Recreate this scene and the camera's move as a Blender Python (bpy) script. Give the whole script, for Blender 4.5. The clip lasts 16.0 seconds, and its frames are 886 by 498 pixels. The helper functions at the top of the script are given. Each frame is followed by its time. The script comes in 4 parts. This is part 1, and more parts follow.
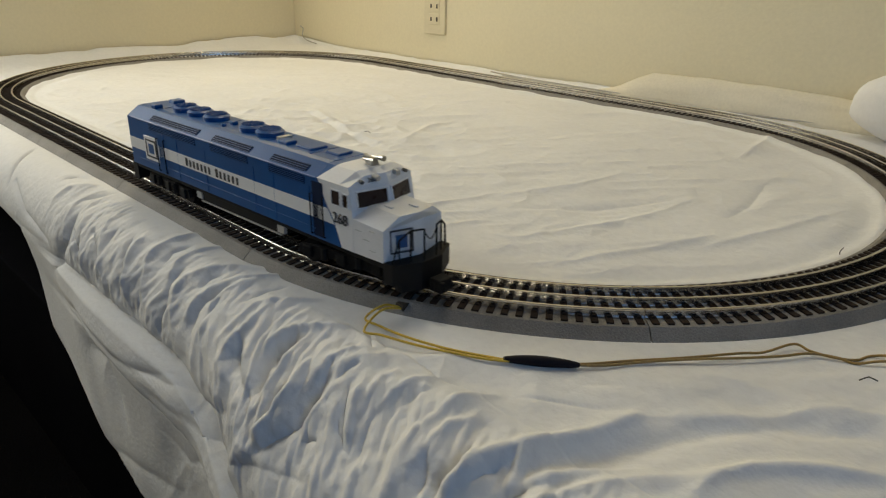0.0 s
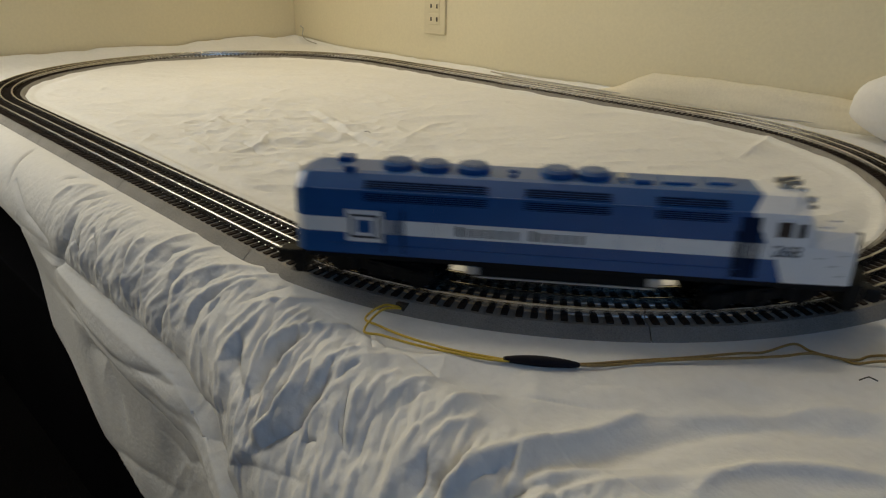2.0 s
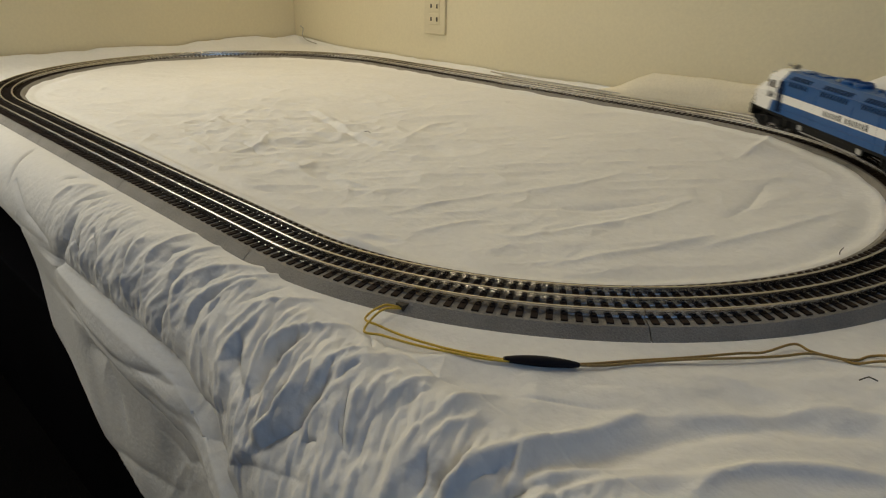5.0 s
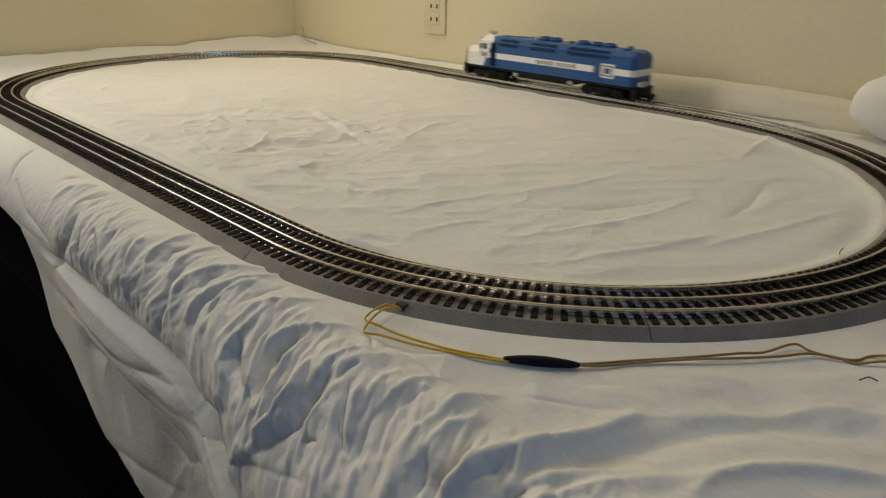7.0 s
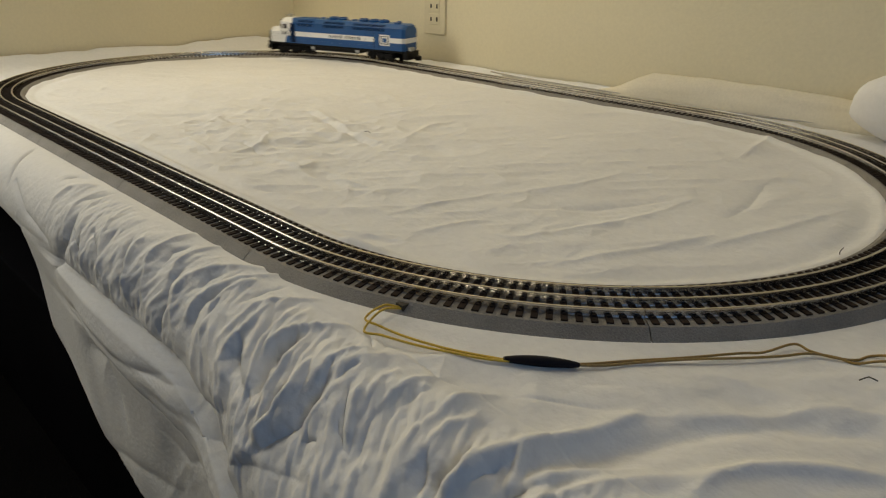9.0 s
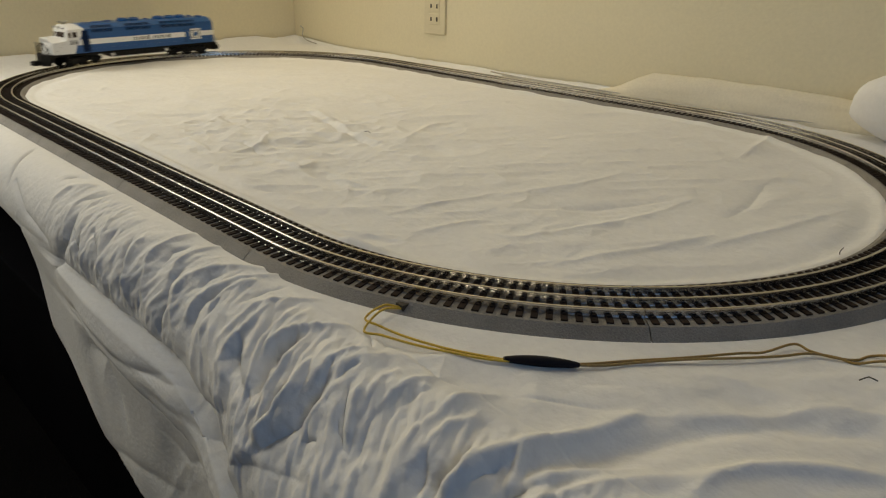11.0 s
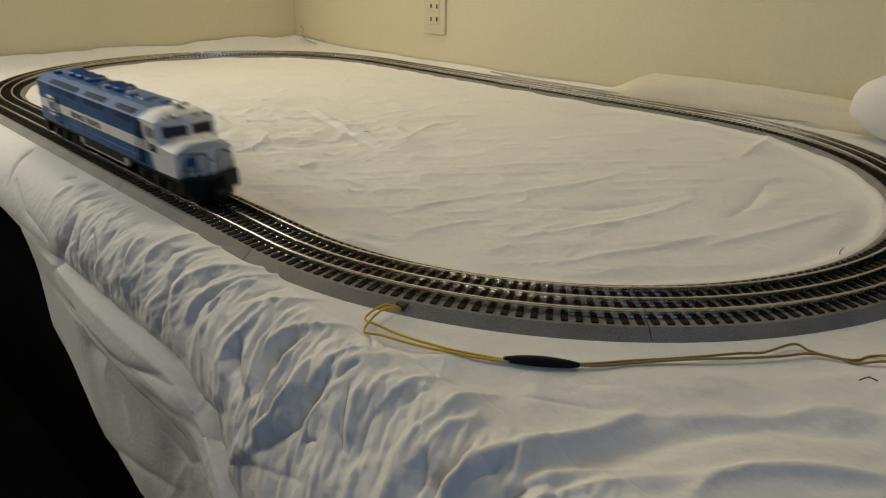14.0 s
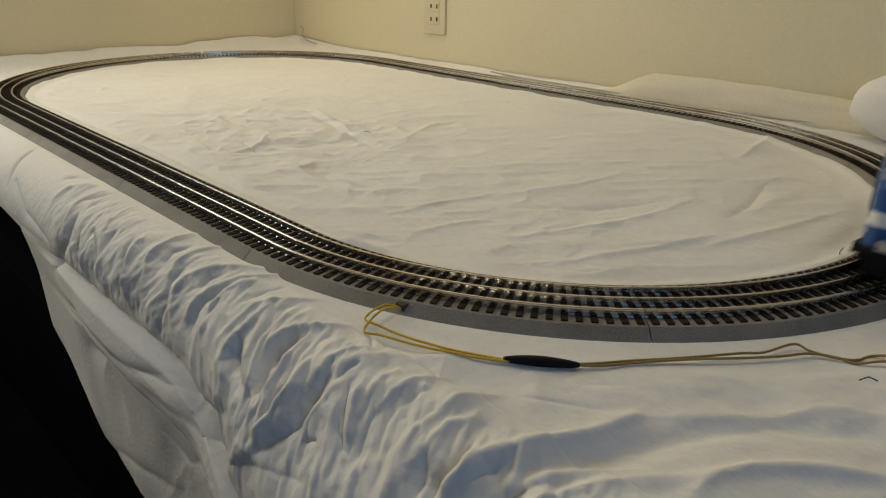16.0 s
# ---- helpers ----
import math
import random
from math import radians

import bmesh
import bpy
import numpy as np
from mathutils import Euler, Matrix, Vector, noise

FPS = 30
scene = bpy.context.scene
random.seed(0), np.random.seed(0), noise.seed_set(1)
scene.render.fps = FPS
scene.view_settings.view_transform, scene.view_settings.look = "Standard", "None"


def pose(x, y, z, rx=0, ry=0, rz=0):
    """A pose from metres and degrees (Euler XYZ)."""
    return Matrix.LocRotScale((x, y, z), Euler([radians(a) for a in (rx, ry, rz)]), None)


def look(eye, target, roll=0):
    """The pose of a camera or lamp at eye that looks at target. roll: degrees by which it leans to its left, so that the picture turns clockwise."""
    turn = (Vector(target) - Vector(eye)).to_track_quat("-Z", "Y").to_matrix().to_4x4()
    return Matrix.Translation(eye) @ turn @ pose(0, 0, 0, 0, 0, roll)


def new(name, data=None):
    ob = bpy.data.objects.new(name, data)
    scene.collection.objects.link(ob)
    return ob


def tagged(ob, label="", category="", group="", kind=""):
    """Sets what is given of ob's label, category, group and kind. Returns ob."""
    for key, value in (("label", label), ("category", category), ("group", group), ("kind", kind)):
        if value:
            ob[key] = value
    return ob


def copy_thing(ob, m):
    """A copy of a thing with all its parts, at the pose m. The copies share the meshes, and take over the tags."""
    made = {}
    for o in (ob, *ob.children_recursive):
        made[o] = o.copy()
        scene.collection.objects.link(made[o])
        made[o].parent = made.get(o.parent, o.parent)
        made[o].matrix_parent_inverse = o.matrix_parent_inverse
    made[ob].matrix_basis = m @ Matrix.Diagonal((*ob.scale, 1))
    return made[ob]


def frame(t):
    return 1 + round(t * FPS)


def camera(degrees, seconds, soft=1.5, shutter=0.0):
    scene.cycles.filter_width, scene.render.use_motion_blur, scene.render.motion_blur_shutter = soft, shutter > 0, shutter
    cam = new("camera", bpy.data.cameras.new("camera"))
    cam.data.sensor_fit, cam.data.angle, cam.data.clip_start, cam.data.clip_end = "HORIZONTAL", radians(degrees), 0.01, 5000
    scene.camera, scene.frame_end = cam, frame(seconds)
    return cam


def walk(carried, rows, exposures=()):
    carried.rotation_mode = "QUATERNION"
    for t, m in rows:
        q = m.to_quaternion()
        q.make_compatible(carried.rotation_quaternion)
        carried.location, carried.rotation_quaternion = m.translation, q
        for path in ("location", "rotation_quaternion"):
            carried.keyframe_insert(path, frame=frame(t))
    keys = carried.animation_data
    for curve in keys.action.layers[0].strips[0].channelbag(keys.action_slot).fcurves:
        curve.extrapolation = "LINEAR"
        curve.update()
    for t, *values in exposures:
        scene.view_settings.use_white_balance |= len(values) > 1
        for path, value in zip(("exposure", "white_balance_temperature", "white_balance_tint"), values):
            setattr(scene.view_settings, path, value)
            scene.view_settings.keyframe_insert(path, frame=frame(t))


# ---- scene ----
# The camera stands still on the near side of the bed.
EYE = Vector((0.8603, -0.6740, 0.2302))
AIM = Vector((-0.65003, 0.65474, -0.38571))
cam = camera(64.67, 16.0, soft=1.2, shutter=0.9)
walk(cam, [(0.0, look(EYE, EYE + AIM, 0.83)), (16.0, look(EYE, EYE + AIM, 0.83))], exposures=[(0.0, 0.13, 5950, 8), (1.0, 0.11, 6000, 8), (2.0, -0.11, 6150, 9), (2.6, -0.14, 6200, 9), (16.0, -0.14, 6200, 9)])

# ---------------------------------------------------------------- light
world = bpy.data.worlds.new("sky")
scene.world = world
world.use_nodes = True
wn = world.node_tree
sky = wn.nodes.new("ShaderNodeTexSky")
sky.sky_type, sky.sun_disc = "NISHITA", False
sky.sun_elevation, sky.sun_rotation = radians(35), radians(200)
wn.links.new(sky.outputs["Color"], wn.nodes["Background"].inputs["Color"])
wn.nodes["Background"].inputs["Strength"].default_value = 0.1


def area_lamp(name, m, sx, sy, watts, colour):
    data = bpy.data.lights.new(name, "AREA")
    data.shape, data.size, data.size_y, data.energy, data.color = "RECTANGLE", sx, sy, watts, colour
    ob = new(name, data)
    ob.matrix_world = m
    return ob


def bulb_lamp(name, place, radius, watts, colour):
    data = bpy.data.lights.new(name, "POINT")
    data.shadow_soft_size, data.energy, data.color = radius, watts, colour
    ob = new(name, data)
    ob.location = place
    return ob


# daylight in two window openings and a warm lamp at the ceiling
area_lamp("east_window_daylight", look((1.94, -0.98, 0.78), (0.55, -0.45, 0.0)), 0.95, 1.0, 2.9, (0.13, 0.46, 1.0))
area_lamp("west_window_daylight", look((-0.945, -0.93, 0.68), (0.28, -0.38, 0.0)), 0.66, 0.80, 11.3, (1.0, 0.91, 0.72))
bulb_lamp("ceiling_lamp", (0.0, 0.12, 1.45), 0.08, 15.0, (1.0, 0.87, 0.66))
# a shaded lamp over the far end of the bed throws its light down
shade = bpy.data.lights.new("shaded_lamp", "SPOT")
shade.energy, shade.color, shade.spot_size, shade.spot_blend, shade.shadow_soft_size = 8.2, (1.0, 0.77, 0.42), radians(112), 1.0, 0.06
new("shaded_lamp", shade).matrix_world = look((-0.70, 0.14, 0.92), (-0.22, 0.34, 0.0))

# ---------------------------------------------------------------- materials


def mat(name, colour, rough=0.6, metal=0.0, grain=None, bump=0.0, bump_scale=400, vary=0.12, blotch=6.0, second=None, coat=0.0, spec=0.5, random_piece=0.0):
    """A surface: two scales of colour variation (blotch and grain), fine relief, roughness variation."""
    m = bpy.data.materials.new(name)
    m.use_nodes = True
    nt = m.node_tree
    bsdf = nt.nodes["Principled BSDF"]
    bsdf.inputs["Metallic"].default_value = metal
    bsdf.inputs["Coat Weight"].default_value = coat
    bsdf.inputs["Specular IOR Level"].default_value = spec
    tc = nt.nodes.new("ShaderNodeTexCoord")

    def noise_node(scale, detail=4):
        n = nt.nodes.new("ShaderNodeTexNoise")
        n.inputs["Scale"].default_value, n.inputs["Detail"].default_value = scale, detail
        nt.links.new(tc.outputs["Object"], n.inputs["Vector"])
        return n
    big, small = noise_node(blotch), noise_node(grain or blotch * 25, 6)
    dark = [c * (1 - vary) for c in colour]
    light = [min(1, c * (1 + vary)) for c in (second or colour)]
    add = nt.nodes.new("ShaderNodeMath")
    add.operation = "MULTIPLY_ADD"
    nt.links.new(small.outputs["Fac"], add.inputs[0])
    add.inputs[1].default_value = 0.5
    half = nt.nodes.new("ShaderNodeMath")
    half.operation = "MULTIPLY"
    nt.links.new(big.outputs["Fac"], half.inputs[0])
    half.inputs[1].default_value = 0.5
    nt.links.new(half.outputs[0], add.inputs[2])
    ramp = nt.nodes.new("ShaderNodeValToRGB")
    ramp.color_ramp.elements[0].position, ramp.color_ramp.elements[1].position = 0.35, 0.65
    ramp.color_ramp.elements[0].color, ramp.color_ramp.elements[1].color = (*dark, 1), (*light, 1)
    nt.links.new(add.outputs[0], ramp.inputs["Fac"])
    out = ramp.outputs["Color"]
    if random_piece:
        info = nt.nodes.new("ShaderNodeObjectInfo")
        rng = nt.nodes.new("ShaderNodeMapRange")
        rng.inputs["To Min"].default_value, rng.inputs["To Max"].default_value = 1 - random_piece, 1 + random_piece
        nt.links.new(info.outputs["Random"], rng.inputs["Value"])
        hsv = nt.nodes.new("ShaderNodeHueSaturation")
        nt.links.new(rng.outputs["Result"], hsv.inputs["Value"])
        nt.links.new(out, hsv.inputs["Color"])
        out = hsv.outputs["Color"]
    nt.links.new(out, bsdf.inputs["Base Color"])
    rr = nt.nodes.new("ShaderNodeMapRange")
    rr.inputs["To Min"].default_value, rr.inputs["To Max"].default_value = max(0.03, rough - 0.08), min(1, rough + 0.08)
    nt.links.new(small.outputs["Fac"], rr.inputs["Value"])
    nt.links.new(rr.outputs["Result"], bsdf.inputs["Roughness"])
    if bump:
        b = nt.nodes.new("ShaderNodeBump")
        b.inputs["Strength"].default_value, b.inputs["Distance"].default_value = 0.6, bump
        fine = noise_node(bump_scale, 5)
        nt.links.new(fine.outputs["Fac"], b.inputs["Height"])
        nt.links.new(b.outputs["Normal"], bsdf.inputs["Normal"])
    return m


SHEET = mat("white_cotton", (0.74, 0.735, 0.72), 0.9, grain=140, bump=0.0012, bump_scale=190, vary=0.04, blotch=5, spec=0.15)
PILLOW = mat("pillow_cotton", (0.76, 0.75, 0.74), 0.9, grain=160, bump=0.0008, bump_scale=120, vary=0.03, spec=0.15)
PAINT = mat("cream_wall_paint", (0.76, 0.69, 0.49), 0.75, grain=160, bump=0.0006, bump_scale=220, vary=0.04, blotch=2.5, spec=0.25)
# ceiling and two walls out of view, kept dark to weaken fill light
CEIL = mat("low_bounce_ceiling", (0.34, 0.32, 0.28), 0.85, vary=0.03, bump=0.0006)
LOW_BOUNCE = mat("low_bounce_wall", (0.22, 0.19, 0.15), 0.8, vary=0.05, bump=0.0006, blotch=2.5)
# black on mattress and base paints in the shade below the sheet's hem
BED_SHADE = mat("bed_painted_as_shade", (0.004, 0.004, 0.005), 0.95, grain=300, vary=0.3, bump=0.001, spec=0.01)
# near-black carpet colour stands in for the unlit space beside the bed
FLOOR_SHADE = mat("carpet_painted_as_shade", (0.004, 0.0038, 0.004), 0.95, grain=300, bump=0.004, bump_scale=250, vary=0.35, spec=0.01)
BASEBOARD = mat("white_trim_paint", (0.72, 0.70, 0.64), 0.5, vary=0.03)
ROADBED = mat("grey_plastic_ballast", (0.215, 0.201, 0.180), 0.7, grain=900, bump=0.0016, bump_scale=800, vary=0.28, blotch=18)
TIE = mat("dark_brown_tie", (0.024, 0.017, 0.013), 0.75, grain=700, vary=0.3, bump=0.0003, bump_scale=900, random_piece=0.25, spec=0.08)
RAIL = mat("nickel_rail", (0.62, 0.60, 0.57), 0.24, 1.0, grain=300, vary=0.15, blotch=25)
BLUE = mat("blue_model_paint", (0.009, 0.080, 0.270), 0.32, grain=500, vary=0.10, blotch=30, bump=0.00006, bump_scale=900)
BLANKET = mat("cream_blanket", (0.71, 0.66, 0.53), 0.95, grain=260, bump=0.002, bump_scale=60, vary=0.06, blotch=9, spec=0.1)
WHITE = mat("white_model_paint", (0.80, 0.80, 0.80), 0.42, grain=500, vary=0.04, blotch=30)
BLACK = mat("black_model_plastic", (0.0045, 0.0045, 0.005), 0.55, grain=500, vary=0.3, blotch=40, spec=0.2)
GRILLE = mat("dark_blue_louvre", (0.004, 0.014, 0.048), 0.75, vary=0.2, blotch=60, spec=0.15)
LETTER = mat("dark_grey_lettering", (0.045, 0.045, 0.05), 0.5, vary=0.1)
CHROME = mat("chrome_horn", (0.40, 0.39, 0.36), 0.34, 1.0, vary=0.05)
SILVER = mat("grey_metal_clip", (0.45, 0.45, 0.44), 0.4, 0.4, vary=0.1)
GLASSY = mat("dark_cab_glass", (0.035, 0.022, 0.018), 0.28, vary=0.2, spec=0.3)
YELLOW = mat("yellow_wire_insulation", (0.62, 0.42, 0.045), 0.4, grain=600, vary=0.2)
OCHRE = mat("ochre_wire_insulation", (0.30, 0.19, 0.05), 0.45, grain=600, vary=0.25)
SLEEVE = mat("black_heat_shrink", (0.006, 0.005, 0.009), 0.7, grain=400, vary=0.3, bump=0.0004, bump_scale=300, spec=0.2)
IVORY = mat("ivory_plastic", (0.70, 0.63, 0.44), 0.4, vary=0.03)
HOLE = mat("dark_slot", (0.03, 0.022, 0.012), 0.7, vary=0.1)
CORD = mat("grey_cord", (0.40, 0.38, 0.33), 0.5, vary=0.06)
THREAD = mat("dark_thread", (0.04, 0.035, 0.03), 0.7, vary=0.2)

# ---------------------------------------------------------------- mesh helpers


def mesh_from(name, bm, material, smooth=False):
    me = bpy.data.meshes.new(name)
    bmesh.ops.recalc_face_normals(bm, faces=bm.faces)
    bm.to_mesh(me)
    bm.free()
    me.materials.append(material)
    if smooth:
        me.polygons.foreach_set("use_smooth", [True] * len(me.polygons))
    return me


def part(name, bm, material, parent=None, label="", smooth=False):
    ob = new(name, bm if isinstance(bm, bpy.types.Mesh) else mesh_from(name, bm, material, smooth))
    ob.parent = parent
    if label:
        ob["label"] = label
    return ob


def box(bm, x0, x1, y0, y1, z0, z1, bevel=0.0, seg=2):
    r = bmesh.ops.create_cube(bm, size=1.0)
    vs = r["verts"]
    for v in vs:
        v.co = Vector((x0 if v.co.x < 0 else x1, y0 if v.co.y < 0 else y1, z0 if v.co.z < 0 else z1))
    if bevel:
        es = list({e for v in vs for e in v.link_edges})
        bmesh.ops.bevel(bm, geom=es, offset=bevel, segments=seg, affect="EDGES", profile=0.5)
    return bm


def boxm(*a, **k):
    return box(bmesh.new(), *a, **k)


def rod(bm, a, b, r, n=8, r2=None):
    a, b = Vector(a), Vector(b)
    m = Matrix.Translation((a + b) / 2) @ (b - a).to_track_quat("Z", "Y").to_matrix().to_4x4()
    bmesh.ops.create_cone(bm, cap_ends=True, segments=n, radius1=r, radius2=r if r2 is None else r2, depth=(b - a).length, matrix=m)
    return bm


def prism(bm, pts, axis, lo, hi):
    """An outline of 2D points pushed from lo to hi along axis ('x': pts are y, z; 'y': pts are x, z; 'z': x, y)."""
    def at(p, t):
        return {"x": (t, *p), "y": (p[0], t, p[1]), "z": (*p, t)}[axis]
    lower, upper = [bm.verts.new(at(p, lo)) for p in pts], [bm.verts.new(at(p, hi)) for p in pts]
    bm.faces.new(lower), bm.faces.new(upper[::-1])
    for i in range(len(pts)):
        j = (i + 1) % len(pts)
        bm.faces.new((lower[i], upper[i], upper[j], lower[j]))
    return bm


def tube(name, pts, r, material, parent=None, label="", n=6):
    """A smooth round strand through a few points, as a mesh."""
    P = [Vector(p) for p in pts]
    dense = []
    for i in range(len(P) - 1):
        p0, p1, p2, p3 = P[max(i - 1, 0)], P[i], P[i + 1], P[min(i + 2, len(P) - 1)]
        for k in range(6):
            t = k / 6
            dense.append(0.5 * ((2 * p1) + (p2 - p0) * t + (2 * p0 - 5 * p1 + 4 * p2 - p3) * t * t + (3 * p1 - p0 - 3 * p2 + p3) * t ** 3))
    dense.append(P[-1])
    bm = bmesh.new()
    rings = []
    for i, c in enumerate(dense):
        d = (dense[min(i + 1, len(dense) - 1)] - dense[max(i - 1, 0)]).normalized()
        side = d.cross(Vector((0, 0, 1)))
        side = side.normalized() if side.length > 1e-4 else Vector((1, 0, 0))
        up = side.cross(d)
        rad = r(i / (len(dense) - 1)) if callable(r) else r
        rings.append([bm.verts.new(c + rad * (math.cos(2 * math.pi * k / n) * side + math.sin(2 * math.pi * k / n) * up)) for k in range(n)])
    for a, b in zip(rings, rings[1:]):
        for k in range(n):
            bm.faces.new((a[k], a[(k + 1) % n], b[(k + 1) % n], b[k]))
    bm.faces.new(rings[0][::-1]), bm.faces.new(rings[-1])
    return part(name, bm, material, parent, label, smooth=True)


def thing(name, label, category, group="", m=None):
    ob = tagged(new(name), label, category, group)
    if m is not None:
        ob.matrix_world = m
    return ob


# ---------------------------------------------------------------- the room
LEFT, BACK, RIGHT, FRONT, FLOOR, TOP = -0.905, 0.495, 1.9, -1.62, -0.52, 1.9


def wall(name, bm, label, paint=PAINT):
    return tagged(part(name, bm, paint), label, "wall", kind="structure")


wall("wall_north", boxm(LEFT - 0.1, RIGHT + 0.1, BACK, BACK + 0.1, FLOOR, TOP), "cream painted wall along the bed")
west = bmesh.new()
for a in ((FRONT, -1.30, FLOOR, TOP), (-0.48, BACK, FLOOR, TOP), (-1.30, -0.48, FLOOR, 0.22), (-1.30, -0.48, 1.14, TOP)):
    box(west, LEFT - 0.1, LEFT, a[0], a[1], a[2], a[3])
wall("wall_west", west, "cream painted wall at the end of the bed")
# south and east walls close the room unseen; their dark tone limits bounce
wall("wall_south", boxm(LEFT - 0.1, RIGHT + 0.1, FRONT - 0.1, FRONT, FLOOR, TOP), "unseen wall, darkened to cut bounce light", LOW_BOUNCE)
east = bmesh.new()
WY0, WY1, WZ0, WZ1 = -1.48, -0.48, 0.25, 1.32
for a in ((FRONT, WY0, FLOOR, TOP), (WY1, BACK, FLOOR, TOP), (WY0, WY1, FLOOR, WZ0), (WY0, WY1, WZ1, TOP)):
    box(east, RIGHT, RIGHT + 0.1, a[0], a[1], a[2], a[3])
wall("wall_east", east, "unseen wall with a window opening, darkened to cut bounce light", LOW_BOUNCE)
tagged(part("floor", boxm(LEFT - 0.1, RIGHT + 0.1, FRONT - 0.1, BACK + 0.1, FLOOR - 0.05, FLOOR), FLOOR_SHADE), "carpet painted near black to stand for deep shade", "floor", kind="structure")
tagged(part("ceiling", boxm(LEFT - 0.1, RIGHT + 0.1, FRONT - 0.1, BACK + 0.1, TOP, TOP + 0.05), CEIL), "unseen ceiling, darkened to cut bounce light", "ceiling", kind="structure")

# ---------------------------------------------------------------- the bed and its sheet


def grid_noise(x, y, seed):
    """Smooth noise from -1 to 1 over arrays."""
    xi, yi = np.floor(x).astype(int), np.floor(y).astype(int)
    fx, fy = x - xi, y - yi

    def h(a, b):
        n = np.sin(a * 127.1 + b * 311.7 + seed * 74.7) * 43758.5453
        return (n - np.floor(n)) * 2 - 1
    ux, uy = fx * fx * fx * (fx * (fx * 6 - 15) + 10), fy * fy * fy * (fy * (fy * 6 - 15) + 10)
    return (h(xi, yi) * (1 - ux) + h(xi + 1, yi) * ux) * (1 - uy) + (h(xi, yi + 1) * (1 - ux) + h(xi + 1, yi + 1) * ux) * uy


def ridged(x, y, seed):
    return 1 - 2 * np.abs(grid_noise(x, y, seed))


def sstep(a, b, x):
    t = np.clip((x - a) / (b - a), 0, 1)
    return t * t * (3 - 2 * t)


def fold(x, d, width, height, *line):
    """A crease ridge (or, with a negative height, a hollow) along a line of (x, d) points, d metres past the turn of the edge."""
    best, along_ = np.full(x.shape, 1e9), np.zeros(x.shape)
    pts = [(line[i], line[i + 1]) for i in range(0, len(line), 2)]
    for k, ((x0, d0), (x1, d1)) in enumerate(zip(pts, pts[1:])):
        vx, vd = x1 - x0, d1 - d0
        t = np.clip(((x - x0) * vx + (d - d0) * vd) / (vx * vx + vd * vd), 0, 1)
        dist = np.hypot(x - x0 - t * vx, d - d0 - t * vd)
        near_ = dist < best
        best, along_ = np.where(near_, dist, best), np.where(near_, (k + t) / (len(pts) - 1), along_)
    taper = np.sin(np.pi * (0.10 + 0.80 * along_)) ** 0.7
    q = best / width
    return height * taper * np.exp(-1.15 * (np.sqrt(q * q + 0.12) - 0.3464))


Y0 = -0.424          # where the top of the bed turns over its near edge


def hem(x):
    return np.interp(x, [-0.4, -0.12, -0.03, -0.018, -0.010, 0.03, 0.081, 0.122, 0.183, 0.235, 0.5, 1.2], [-0.06, -0.062, -0.070, -0.085, -0.195, -0.222, -0.249, -0.287, -0.296, -0.303, -0.312, -0.32])


# width, height, then the line: ridges and hollows of the cloth, group by group over the near edge, the hanging side and the top
ROLL_FOLDS = [(0.0029, -0.0037, -0.061, 0.05, -0.028, 0.065, -0.003, 0.077, 0.036, 0.083, 0.064, 0.09), (0.0021, -0.0032, -0.102, 0.009, -0.095, 0.024, -0.085, 0.042, -0.075, 0.062), (0.0052, -0.0053, 0.125, 0.039, 0.124, 0.055, 0.124, 0.073, 0.083, 0.116),
    (0.0025, -0.0038, 0.136, 0.057, 0.159, 0.077, 0.168, 0.094), (0.004, 0.0025, 0.142, 0.035, 0.161, 0.053, 0.18, 0.071, 0.185, 0.093), (0.0045, 0.0027, 0.063, 0.037, 0.073, 0.022, 0.094, 0.008),
    (0.0028, -0.0021, 0.039, 0.017, 0.044, 0.008, 0.063, 0.001), (0.0025, -0.002, 0.114, 0.026, 0.125, 0.014, 0.135, 0.001), (0.0023, -0.003, 0.179, 0.048, 0.2, 0.059, 0.214, 0.072, 0.216, 0.088),
    (0.0038, 0.0029, 0.192, 0.025, 0.203, 0.043, 0.217, 0.06, 0.234, 0.082), (0.0029, -0.0033, 0.25, 0.034, 0.257, 0.05, 0.264, 0.064, 0.267, 0.084)]
ROLL_CREASES = [(0.0035, 0.0027, 0.264, 0.025, 0.266, 0.041, 0.273, 0.059, 0.285, 0.083), (0.0023, -0.0017, 0.217, 0.031, 0.217, 0.042, 0.219, 0.052), (0.002, -0.0021, 0.297, 0.045, 0.3, 0.06, 0.302, 0.08),
    (0.0034, 0.0031, 0.301, -0.001, 0.297, 0.017, 0.294, 0.035, 0.302, 0.054, 0.319, 0.074), (0.002, -0.0021, 0.318, 0.012, 0.31, 0.024, 0.315, 0.038), (0.0026, 0.0025, 0.341, -0.003, 0.334, 0.014, 0.332, 0.029, 0.339, 0.046),
    (0.0026, -0.0025, 0.342, 0.028, 0.341, 0.043, 0.349, 0.063, 0.344, 0.09), (0.0031, 0.0028, 0.409, -0.007, 0.389, 0.006, 0.371, 0.022, 0.358, 0.035, 0.358, 0.05, 0.369, 0.07), (0.0018, -0.0019, 0.389, 0.017, 0.38, 0.027, 0.38, 0.036),
    (0.003, 0.0027, 0.426, -0.007, 0.413, 0.013, 0.399, 0.027, 0.388, 0.042, 0.388, 0.059)]
